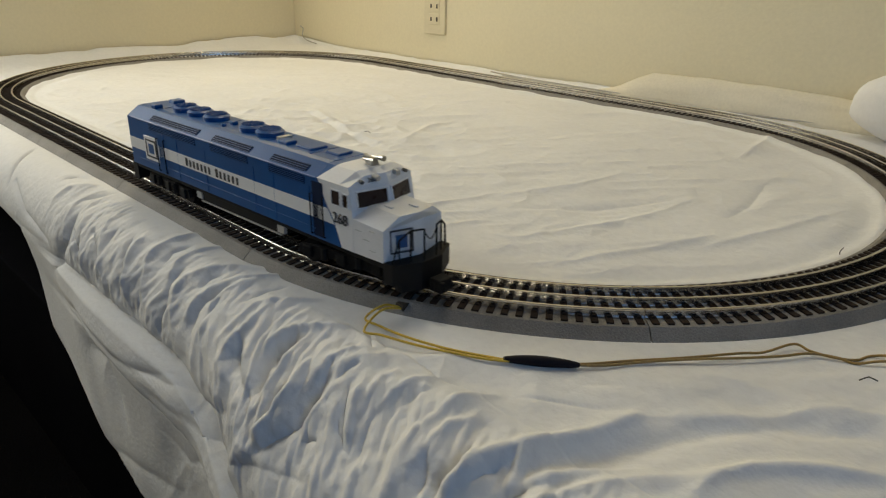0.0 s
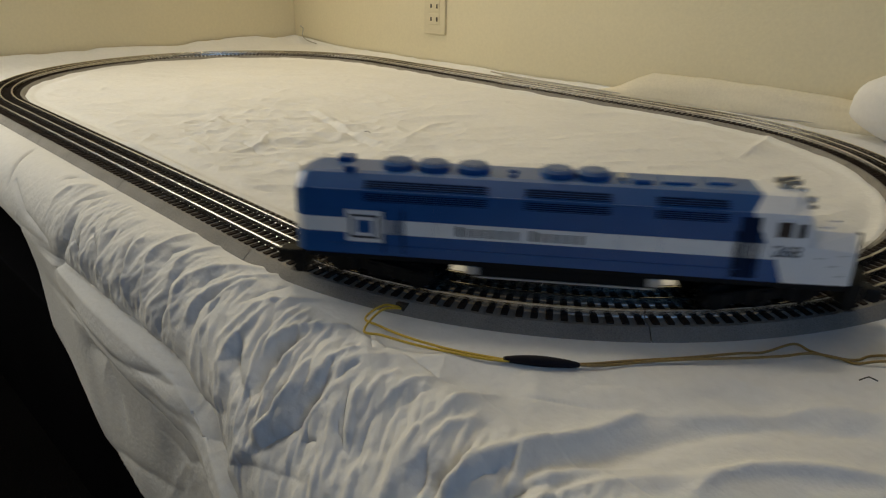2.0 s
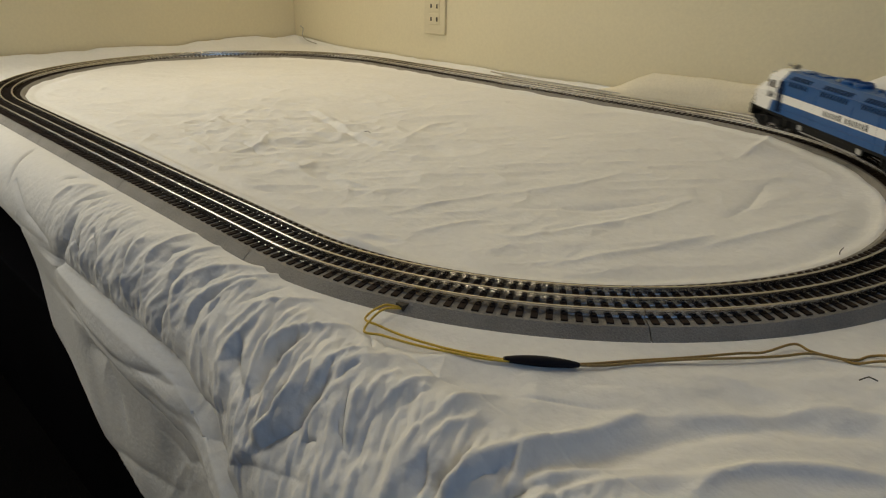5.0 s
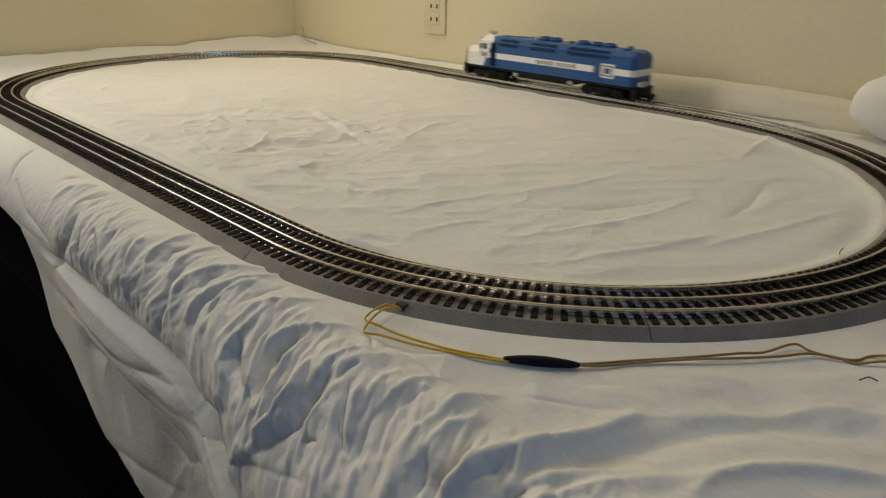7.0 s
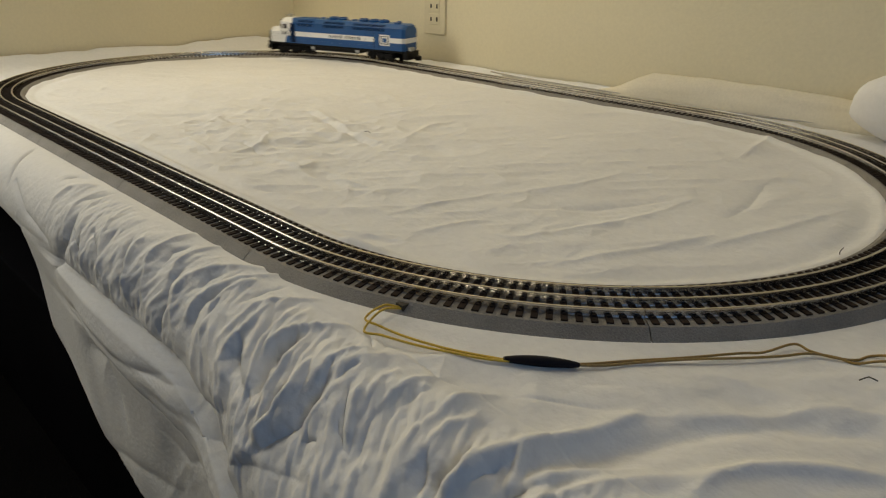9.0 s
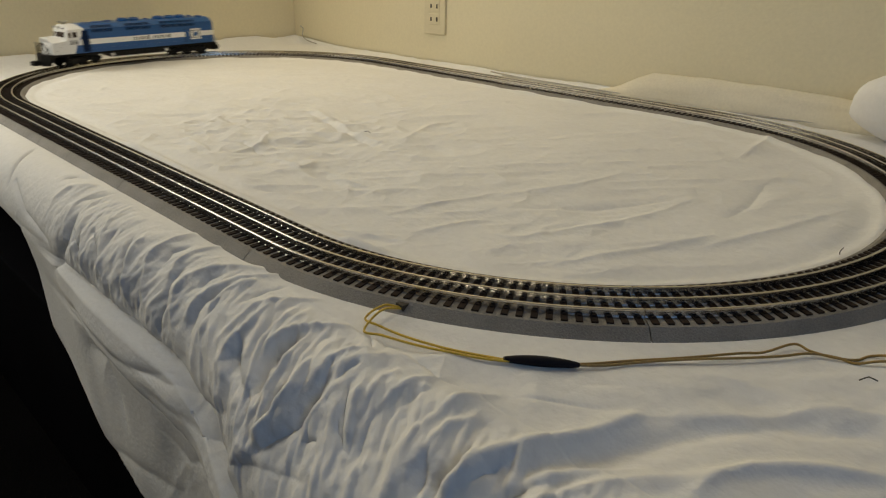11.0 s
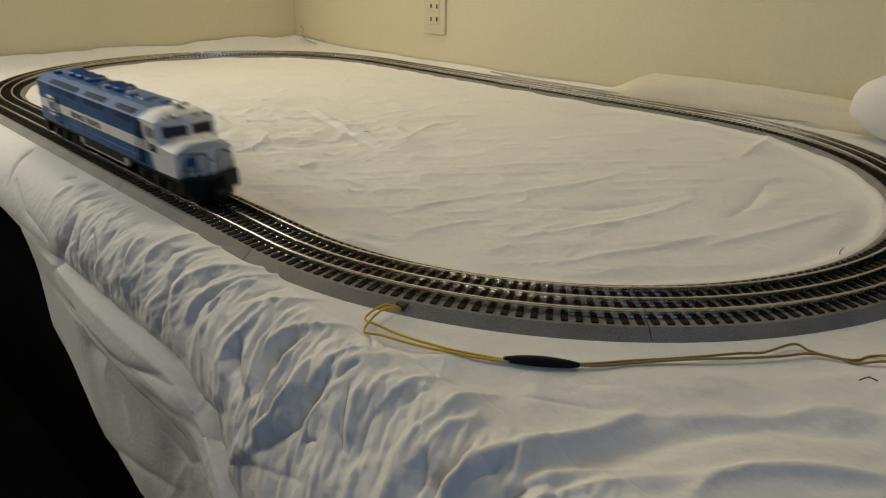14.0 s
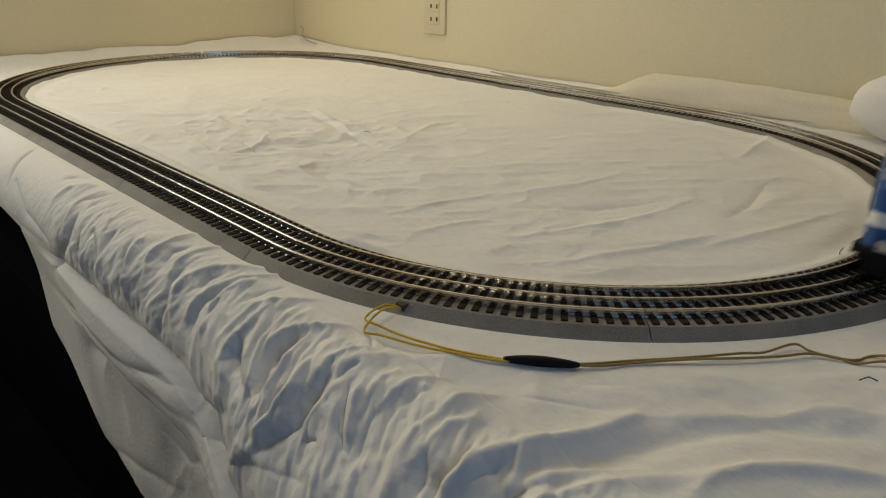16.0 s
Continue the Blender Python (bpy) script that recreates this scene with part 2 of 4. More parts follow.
BEND_FOLDS = [(0.0042, -0.0037, 0.407, 0.028, 0.395, 0.043, 0.395, 0.057, 0.398, 0.069), (0.0023, 0.0022, 0.422, 0.011, 0.412, 0.028, 0.41, 0.042, 0.415, 0.057, 0.419, 0.071), (0.0017, -0.0018, 0.415, 0.036, 0.413, 0.048, 0.413, 0.056),
    (0.0017, -0.0013, 0.447, -0, 0.439, 0.016, 0.437, 0.028), (0.0027, 0.0025, 0.481, -0.004, 0.464, 0.013, 0.451, 0.028, 0.45, 0.041, 0.443, 0.058), (0.0027, 0.0029, 0.463, 0.023, 0.463, 0.04, 0.457, 0.055, 0.459, 0.07, 0.473, 0.078),
    (0.0047, -0.0052, 0.466, 0.051, 0.467, 0.062, 0.481, 0.07, 0.495, 0.077), (0.0021, 0.0028, 0.483, 0.022, 0.484, 0.034, 0.485, 0.045, 0.491, 0.057, 0.5, 0.071, 0.512, 0.08)]
FAN_FOLDS = [(0.006, -0.0066, 0.507, 0.029, 0.501, 0.044, 0.503, 0.058, 0.511, 0.073), (0.0025, 0.0027, 0.525, 0.005, 0.51, 0.017, 0.498, 0.027, 0.493, 0.038, 0.491, 0.048), (0.0025, 0.0034, 0.515, 0.026, 0.517, 0.04, 0.52, 0.053, 0.521, 0.067, 0.518, 0.082),
    (0.0029, -0.0033, 0.534, 0.061, 0.532, 0.075, 0.529, 0.094), (0.0024, 0.0029, 0.542, 0.056, 0.538, 0.068, 0.537, 0.081, 0.531, 0.094), (0.0042, -0.0058, 0.552, 0.036, 0.556, 0.05, 0.558, 0.065, 0.555, 0.079, 0.545, 0.091, 0.537, 0.102),
    (0.0019, 0.0022, 0.535, 0.042, 0.538, 0.053, 0.541, 0.062), (0.0014, -0.0014, 0.544, 0.046, 0.545, 0.056, 0.548, 0.064), (0.0028, 0.0029, 0.561, 0.014, 0.552, 0.025, 0.549, 0.034, 0.552, 0.044)]
FAN_CREASES = [(0.0018, -0.0018, 0.569, 0.025, 0.564, 0.034, 0.565, 0.042), (0.0023, 0.0021, 0.568, 0.044, 0.566, 0.06, 0.564, 0.072, 0.568, 0.081), (0.0013, -0.0021, 0.568, 0.082, 0.573, 0.078, 0.579, 0.076),
    (0.0022, -0.0027, 0.575, 0.039, 0.583, 0.052, 0.595, 0.067), (0.0017, 0.0023, 0.583, 0.033, 0.588, 0.047, 0.595, 0.059, 0.602, 0.069), (0.0013, -0.0017, 0.582, 0.056, 0.589, 0.065, 0.6, 0.071),
    (0.0021, -0.002, 0.603, 0.043, 0.606, 0.057, 0.612, 0.07), (0.0026, 0.002, 0.592, 0.016, 0.59, 0.025, 0.592, 0.035, 0.595, 0.049), (0.0026, 0.002, 0.613, 0.004, 0.606, 0.017, 0.603, 0.028, 0.603, 0.041)]
SIDE_FOLDS = [(0.0021, -0.0013, 0.619, 0.016, 0.613, 0.028, 0.613, 0.042), (0.0013, -0.001, 0.583, -0.003, 0.6, -0, 0.613, 0.003, 0.642, -0.007), (0.001, -0.0011, 0.542, -0.004, 0.554, 0.005, 0.562, 0.011),
    (0.001, -0.0007, 0.551, -0.005, 0.561, -0, 0.568, 0.004), (0.0029, 0.0026, 0.646, -0.009, 0.637, 0.01, 0.636, 0.026, 0.634, 0.04, 0.636, 0.052), (0.0025, -0.0022, 0.636, 0.021, 0.634, 0.034, 0.637, 0.047),
    (0.0028, 0.0022, 0.653, 0.017, 0.647, 0.027, 0.646, 0.038, 0.647, 0.052), (0.0035, -0.0036, 0.667, 0.031, 0.666, 0.044, 0.663, 0.053, 0.666, 0.062), (0.0028, -0.003, 0.653, 0.051, 0.656, 0.059, 0.657, 0.066)]
LONG_FOLDS = [(0.0027, 0.003, 0.667, 0.03, 0.673, 0.042, 0.671, 0.051, 0.671, 0.058), (0.0036, 0.0025, 0.713, -0.046, 0.704, -0.02, 0.691, 0.003, 0.681, 0.02, 0.674, 0.033, 0.676, 0.042), (0.0124, -0.0041, 0.812, -0.129, 0.756, -0.074, 0.721, -0.026, 0.705, 0.005, 0.691, 0.032),
    (0.0034, 0.0023, 0.734, -0.012, 0.713, 0.01, 0.701, 0.029, 0.69, 0.044), (0.0019, -0.0018, 0.684, 0.028, 0.68, 0.039, 0.678, 0.046), (0.0026, -0.0023, 0.704, 0.027, 0.697, 0.038, 0.694, 0.044),
    (0.0037, 0.0025, 0.823, -0.087, 0.8, -0.07, 0.778, -0.049, 0.768, -0.032, 0.765, -0.017), (0.0013, -0.0007, 0.652, -0.016, 0.678, -0.032, 0.695, -0.041)]
HANG_FOLDS = [(0.0022, -0.0034, 0.039, 0.15, 0.139, 0.155, 0.25, 0.163, 0.373, 0.138, 0.481, 0.098), (0.0017, -0.0021, 0.334, 0.162, 0.434, 0.151, 0.528, 0.116, 0.589, 0.098), (0.0084, -0.009, 0.142, 0.206, 0.196, 0.203, 0.21, 0.23, 0.222, 0.265),
    (0.002, -0.002, 0.335, 0.217, 0.382, 0.223, 0.481, 0.168), (0.0058, 0.0037, 0.023, 0.226, 0.07, 0.267, 0.118, 0.305, 0.145, 0.334), (0.0034, -0.0026, 0.131, 0.346, 0.249, 0.314, 0.345, 0.281),
    (0.0026, -0.002, 0.319, 0.151, 0.376, 0.129, 0.412, 0.126)]
TOP_FOLDS = [(0.0064, -0.0025, -0.081, -0.379, 0.064, -0.339, 0.212, -0.306), (0.0054, 0.0025, -0.057, -0.387, 0.084, -0.344, 0.18, -0.326), (0.0046, 0.0027, -0.137, -0.251, -0.048, -0.229),
    (0.0049, 0.0023, -0.011, -0.149, 0.081, -0.137), (0.0049, 0.003, 0.088, -0.15, 0.084, -0.202, 0.039, -0.243), (0.0045, 0.0028, 0.141, -0.187, 0.195, -0.185, 0.182, -0.214),
    (0.0041, 0.0025, 0.25, -0.196, 0.284, -0.201, 0.3, -0.205), (0.0055, -0.0018, 0.23, -0.109, 0.27, -0.138, 0.283, -0.187), (0.0074, 0.0024, 0.18, -0.363, 0.139, -0.439, 0.138, -0.493),
    (0.0033, 0.0015, 0.383, -0.103, 0.443, -0.129), (0.0052, 0.0017, 0.376, -0.168, 0.389, -0.233, 0.41, -0.296)]
TOP_CREASES = [(0.0048, 0.0016, 0.427, -0.15, 0.447, -0.212), (0.0066, 0.0019, 0.417, -0.292, 0.451, -0.365, 0.456, -0.446), (0.0068, -0.0017, 0.444, -0.26, 0.503, -0.322, 0.545, -0.398),
    (0.0058, 0.0017, 0.497, -0.199, 0.539, -0.295, 0.564, -0.421), (0.0052, 0.0015, 0.554, -0.174, 0.586, -0.247, 0.622, -0.331), (0.006, 0.0017, 0.625, -0.298, 0.657, -0.393, 0.681, -0.501),
    (0.0066, -0.0019, 0.609, -0.393, 0.61, -0.44, 0.588, -0.532), (0.0076, 0.0025, 0.518, -0.621, 0.505, -0.76), (0.0054, -0.0025, -0.052, -0.246, 0.009, -0.237, 0.012, -0.28),
    (0.0049, -0.0022, 0.029, -0.167, 0.058, -0.191, 0.135, -0.184)]


def sheet():
    xs = np.concatenate([np.linspace(LEFT + 0.004, -0.12, 260, endpoint=False), np.linspace(-0.12, 0.82, 900, endpoint=False), np.linspace(0.82, 1.08, 100)])
    # across: from the far wall to the near edge, then down
    ys_top = np.concatenate([np.linspace(BACK - 0.004, -0.20, 230, endpoint=False), np.linspace(-0.20, Y0, 150)])
    ds = np.concatenate([np.linspace(0.0, 0.15, 170), np.linspace(0.15, 0.40, 90)[1:]])[1:]
    X, V = np.meshgrid(xs, np.arange(len(ys_top) + len(ds)), indexing="ij")
    r = 0.056 + 0.045 * sstep(0.36, 0.62, xs)
    Yb, Zb = np.zeros_like(X), np.zeros_like(X)
    Ny, Nz = np.zeros_like(X), np.ones_like(X)
    D = np.concatenate([ys_top * 0 - (ys_top - Y0), ds])      # distance past the turn, negative on top
    Yb[:, :len(ys_top)] = ys_top
    for i in range(len(xs)):
        ri = r[i]
        th = np.linspace(0, math.radians(100), 24)
        py, pz = list(Y0 - ri * np.sin(th)), list(-ri * (1 - np.cos(th)))
        ye = Y0 - ri
        tail = [(0.010, -ri * 1.17 - 0.008), (0.004, -ri * 1.17 - 0.012), (-0.010, -ri * 1.17 - 0.017), (-0.013, -ri * 1.17 - 0.035), (-0.010, -ri * 1.17 - 0.056),
                (0.002, -ri * 1.17 - 0.061), (-0.004, -ri * 1.17 - 0.069), (-0.002, -ri * 1.17 - 0.12), (0.006, -0.5)]
        ledge = float(sstep(0.0, 0.22, xs[i]))
        py += [ye + (a * ledge if b > -0.3 else a) for a, b in tail]
        pz += [b for _, b in tail]
        py, pz = np.array(py), np.array(pz)
        s = np.concatenate([[0], np.cumsum(np.hypot(np.diff(py), np.diff(pz)))])
        Yb[i, len(ys_top):], Zb[i, len(ys_top):] = np.interp(ds, s, py), np.interp(ds, s, pz)
    ty, tz = np.gradient(Yb, axis=1), np.gradient(Zb, axis=1)
    ln = np.hypot(ty, tz) + 1e-9
    Ny, Nz = tz / ln, -ty / ln
    Dm = np.broadcast_to(D, X.shape)
    # wrinkles over the near edge: slanted folds that fade on top and under the hanging part
    warp = 0.02 * grid_noise(X * 9, Dm * 9, 3)
    slant = X + 0.25 * np.clip(Dm, 0, 0.1) * (1 - 2.4 * sstep(0.32, 0.55, X)) + warp
    fine = sstep(0.0, 0.02, Dm) * (1 - 0.97 * sstep(0.085, 0.115, Dm))
    crest = ridged(slant * 19, Dm * 6, 5)
    W = fine * (0.0012 * np.sign(crest) * np.abs(crest) ** 1.4 + 0.0016 * ridged(slant * 43 + 0.5 * grid_noise(X * 30, Dm * 30, 6), Dm * 13, 8) + 0.0012 * ridged(slant * 90, Dm * 33, 9) + 0.0009 * grid_noise(slant * 210, Dm * 120, 10))
    W = W * (0.15 + 0.45 * sstep(0.02, 0.14, X) + 0.40 * sstep(0.36, 0.46, X))
    for group, share, broad in ((ROLL_FOLDS, 1.45, 1.2), (ROLL_CREASES, 1.6, 1.2), (BEND_FOLDS, 1.6, 1.15), (FAN_FOLDS, 1.6, 1.1), (FAN_CREASES, 1.6, 1.05), (SIDE_FOLDS, 1.8, 1.1), (LONG_FOLDS, 2.3, 1.25), (HANG_FOLDS, 0.8, 2.0), (TOP_FOLDS, 1.4, 0.9), (TOP_CREASES, 1.3, 0.9)):
        for f in group:
            reach = 7 * f[0] * broad
            i0, i1 = np.searchsorted(xs, (min(f[2::2]) - reach - 0.01, max(f[2::2]) + reach + 0.01))
            j0, j1 = np.searchsorted(D, (min(f[3::2]) - reach, max(f[3::2]) + reach))
            part_x, part_d, bend = X[i0:i1, j0:j1], Dm[i0:i1, j0:j1], warp[i0:i1, j0:j1]
            W[i0:i1, j0:j1] += share * fold(part_x + 0.12 * bend, part_d + 0.08 * bend, f[0] * broad, *f[1:])
    # sharp small creases where the cloth bunches at the bend
    bunch = sstep(0.05, 0.12, X) * (1 - sstep(0.68, 0.80, X)) * sstep(0.006, 0.035, Dm) * (1 - sstep(0.085 + 0.045 * sstep(0.3, 0.5, X), 0.12 + 0.05 * sstep(0.3, 0.5, X), Dm))
    lean = X - 0.30 * Dm * sstep(0.3, 0.5, X) + 0.8 * warp
    W = W + bunch * (0.5 + 0.6 * sstep(0.36, 0.48, X)) * (0.0011 * ridged(lean * 36 + 0.4 * grid_noise(X * 16, Dm * 16, 61), Dm * 9 + X * 4, 62) + 0.0011 * ridged(lean * 78, Dm * 24, 63) + 0.0005 * ridged(lean * 170, Dm * 60, 64))
    hang = sstep(0.10, 0.16, Dm)
    W = W + hang * (0.008 * grid_noise(X * 9, Dm * 2, 12) + 0.0012 * grid_noise(X * 26, Dm * 3, 13))
    # the flat top: small creases inside the track, smooth under it
    xx, yy = X, Yb
    rad = np.hypot(np.maximum(np.abs(xx) - 0.381, 0), yy) - 0.381
    inside = 1 - sstep(-0.075, -0.045, rad)
    outside = sstep(0.042, 0.06, rad)
    top = Dm <= 0
    a = 0.6 * xx + 0.8 * yy
    b = -0.8 * xx + 0.6 * yy
    busy = 0.60 + 1.0 * np.exp(-(((xx - 0.02) / 0.25) ** 2 + ((yy + 0.16) / 0.16) ** 2))
    w_in = busy * (0.0022 * ridged(a * 8 + 0.4 * grid_noise(xx * 6, yy * 6, 21), b * 17, 22) + 0.0014 * ridged(a * 22 + 0.5 * grid_noise(xx * 15, yy * 15, 25), b * 40, 23)) + 0.0030 * grid_noise(xx * 5, yy * 5, 24)
    w_out = 0.0030 * grid_noise(xx * 9, yy * 14, 31) + 0.0018 * ridged(xx * 17 + yy * 9, yy * 30 - xx * 6, 32)
    # the cloth laps up on the inner shoulder of the roadbed here and there
    lap = np.exp(-((rad + 0.0385) / 0.009) ** 2) * (0.0035 + (yy < 0) * 0.0065 * np.exp(-((xx - 0.025) / 0.085) ** 2) + (yy < 0) * 0.005 * np.exp(-((xx - 0.415) / 0.045) ** 2)) * (1 + 0.35 * grid_noise(xx * 45, yy * 20, 27))
    bend = 0.6 * grid_noise(xx * 11, yy * 11, 28)
    w_in = w_in + busy * (0.0008 * ridged(xx * 17 + bend, yy * 21 - bend, 29) + 0.0008 * ridged(a * 31 + 2 * bend, b * 37, 30) + 0.0004 * ridged(xx * 80 + bend, yy * 90, 33))
    W = W + np.where(top, lap, 0)
    W = W + np.where(top, inside * (w_in + 0.0008) + outside * w_out * 0.8, 0)
    # long shallow folds fanning over the near end of the bed
    yc = np.where(top, Yb, Y0 - Dm)
    u, v = 0.75 * xx - 0.66 * yc, 0.66 * xx + 0.75 * yc
    near = sstep(0.46, 0.60, u - 0.16) * sstep(0.045, 0.10, rad) * (1 - 0.6 * sstep(0.10, 0.2, Dm))
    W = W + near * (0.0020 * ridged(u * 13 + 0.35 * grid_noise(xx * 7, yc * 7, 51), v * 3.2, 52) + 0.0022 * ridged(u * 34 + 0.6 * grid_noise(xx * 12, yc * 12, 53), v * 7, 54) + 0.0006 * grid_noise(u * 120, v * 50, 55))
    # the sheet rides up against the walls
    upn = np.interp(xs, [-0.9, -0.75, -0.35, -0.12, 0.03, 0.19, 0.27, 0.37, 0.53, 1.1], [0.016, 0.006, 0.003, 0.006, 0.007, 0.007, 0.007, 0.007, 0.007, 0.007])[:, None] * sstep(BACK - 0.024, BACK - 0.004, Yb)
    upw = (0.018 + 0.004 * grid_noise(yy * 9, xx * 3, 41)) * (1 - sstep(LEFT + 0.004, LEFT + 0.07, xx))
    W = W + np.where(top, np.maximum(upn, upw), 0)
    Y, Z = Yb + Ny * W, Zb + Nz * W
    Y = np.minimum(Y, BACK - 0.003)
    keep = Z > hem(X) - 0.0
    nx, nv = X.shape
    idx = np.arange(nx * nv).reshape(nx, nv)
    quads = np.stack([idx[:-1, :-1], idx[1:, :-1], idx[1:, 1:], idx[:-1, 1:]], -1).reshape(-1, 4)
    ok = (keep[:-1, :-1] & keep[1:, :-1] & keep[1:, 1:] & keep[:-1, 1:]).reshape(-1)
    faces = quads[ok]
    kept = np.unique(faces)
    index = np.zeros(nx * nv, int)
    index[kept] = np.arange(len(kept))
    me = bpy.data.meshes.new("bed_sheet")
    me.from_pydata(np.stack([X, Y, Z], -1).reshape(-1, 3)[kept].tolist(), [], index[faces].tolist())
    me.polygons.foreach_set("use_smooth", [True] * len(me.polygons))
    me.materials.append(SHEET)
    ob = new("bed_sheet", me)
    sol = ob.modifiers.new("cloth", "SOLIDIFY")
    sol.thickness, sol.offset = 0.0012, -1
    return tagged(ob, "wrinkled white cotton sheet spread and draped over the bed", "bed sheet")


sheet()
bed = thing("bed", "single bed under a white sheet, pushed into the corner", "bed")
# both boxes are coloured black in place of shade under the overhang
part("mattress", boxm(LEFT + 0.01, 1.08, Y0 + 0.06, BACK - 0.012, -0.20, -0.006, bevel=0.004), BED_SHADE, bed, "mattress painted black as the shade under the sheet")
part("bed_base", boxm(LEFT + 0.02, 1.06, Y0 - 0.035, BACK - 0.02, FLOOR, -0.20, bevel=0.004), BED_SHADE, bed)

# ---------------------------------------------------------------- the track
R, L = 0.381, 0.762
TOT = 2 * L + 2 * math.pi * R
ZR = 0.014                      # top of the rails above the sheet
GAUGE = 0.0171                  # from the middle rail to each outer rail
PROFILE = [(-0.0405, -0.001), (-0.0395, 0.0015), (-0.0315, 0.0082), (0.0315, 0.0082), (0.0395, 0.0015), (0.0405, -0.001)]
RAILP = [(-0.0020, 0.0080), (-0.0010, 0.0092), (-0.0007, 0.0118), (-0.0013, 0.0126), (-0.0012, 0.0137), (-0.0006, 0.0141), (0.0006, 0.0141), (0.0012, 0.0137), (0.0013, 0.0126), (0.0007, 0.0118), (0.0010, 0.0092), (0.0020, 0.0080)]


def swept(profile, shift, length, curved):
    """A cross-section (outward, up) swept along a straight or a curved section that starts at the origin along x, its centre to the left."""
    bm = bmesh.new()
    n = 18 if curved else 2
    rings = []
    for i in range(n):
        s = length * i / (n - 1)
        ring = []
        for o, z in profile:
            o = o + shift
            if curved:
                a = -math.pi / 2 + s / R
                ring.append(bm.verts.new(((R + o) * math.cos(a), R + (R + o) * math.sin(a), z)))
            else:
                ring.append(bm.verts.new((s, -o, z)))
        rings.append(ring)
    for a, b in zip(rings, rings[1:]):
        for k in range(len(profile)):
            j = (k + 1) % len(profile)
            bm.faces.new((a[k], a[j], b[j], b[k]))
    bm.faces.new(rings[0][::-1]), bm.faces.new(rings[-1])
    return bm


tie_bm = boxm(-0.0024, 0.0024, -0.0285, 0.0285, 0.0076, 0.0094)
for spike in (-0.0205, -0.0137, -0.0035, 0.0035, 0.0137, 0.0205):
    box(tie_bm, -0.0012, 0.0012, spike - 0.0012, spike + 0.0012, 0.0094, 0.0104)
TIE_MESH = mesh_from("tie", tie_bm, TIE)


def track_section(curved):
    length = R * math.pi / 4 if curved else L / 3
    name = "curved_track" if curved else "straight_track"
    t = thing(name, "curved three-rail toy track on grey plastic roadbed" if curved else "straight three-rail toy track on grey plastic roadbed", "toy track", "toy track oval")
    part("roadbed", swept(PROFILE, 0, length - 0.0007, curved), ROADBED, t, "grey moulded ballast")
    for k in (-1, 0, 1):
        part("rail", swept(RAILP, k * GAUGE, length - 0.0005, curved), RAIL, t, "bright metal rail", smooth=False)
    n = 32 if curved else 27
    for i in range(n):
        s = length * (i + 0.5) / n
        tie = part("tie", TIE_MESH, None, t)
        if curved:
            a = -math.pi / 2 + s / R
            tie.matrix_local = Matrix.Translation((R * math.cos(a), R + R * math.sin(a), 0)) @ Matrix.Rotation(s / R, 4, "Z")
        else:
            tie.location.x = s
    return t


straight, curve = track_section(False), track_section(True)
places = []
for i in range(3):
    places += [(straight, pose(-L / 2 + i * L / 3, -R, 0)), (straight, pose(L / 2 - i * L / 3, R, 0, rz=180))]
for i in range(4):
    a = i * 45
    for cx, turn in ((L / 2, 0), (-L / 2, 180)):
        m = pose(cx, 0, 0, rz=a + turn) @ Matrix.Translation((0, -R, 0))
        places.append((curve, m))
used = set()
for ob, m in places:
    if ob not in used:
        used.add(ob)
        ob.matrix_world = m
    else:
        copy_thing(ob, m)

# ---------------------------------------------------------------- the locomotive
W2 = 0.0300                     # half the width of the body
Z1, Z2, Z3 = 0.0267, 0.0732, 0.0820   # foot of the side, foot of the roof slope, roof
loco = thing("toy_locomotive", "blue and white toy diesel locomotive running on the track", "toy locomotive")


def loft(sections):
    bm = bmesh.new()
    rings = [[bm.verts.new(p) for p in sec] for sec in sections]
    n = len(rings[0])
    for a, b in zip(rings, rings[1:]):
        for k in range(n):
            bm.faces.new((a[k], a[(k + 1) % n], b[(k + 1) % n], b[k]))
    bm.faces.new(rings[0][::-1]), bm.faces.new(rings[-1])
    return bm


def cowl(x, w, dz=0.0):
    return [(x, -w, Z1), (x, -w, Z2 - dz), (x, -w * 0.60, Z3 - 0.0008 - dz), (x, -w * 0.45, Z3 - dz), (x, w * 0.45, Z3 - dz), (x, w * 0.60, Z3 - 0.0008 - dz), (x, w, Z2 - dz), (x, w, Z1)]


def soften(bm, r=0.0006):
    es = [e for e in bm.edges if len(e.link_faces) == 2 and e.calc_face_angle(0) > 0.35]
    bmesh.ops.bevel(bm, geom=es, offset=r, segments=2, affect="EDGES", profile=0.5)
    return bm


body = part("body", soften(loft([cowl(-0.1865, 0.0245, 0.003), cowl(-0.1855, 0.0255, 0.0025), cowl(-0.180, W2, 0.0005), cowl(-0.178, W2), cowl(0.1135, W2)])), BLUE, loco, "blue painted cowl body")
# blue wedge under the cab
part("lower_panel", prism(bmesh.new(), [(0.1132, Z1), (0.1378, Z1), (0.131, 0.0438), (0.123, 0.0554), (0.1138, 0.0732), (0.1132, 0.0732)], "y", -W2, W2), BLUE, loco)
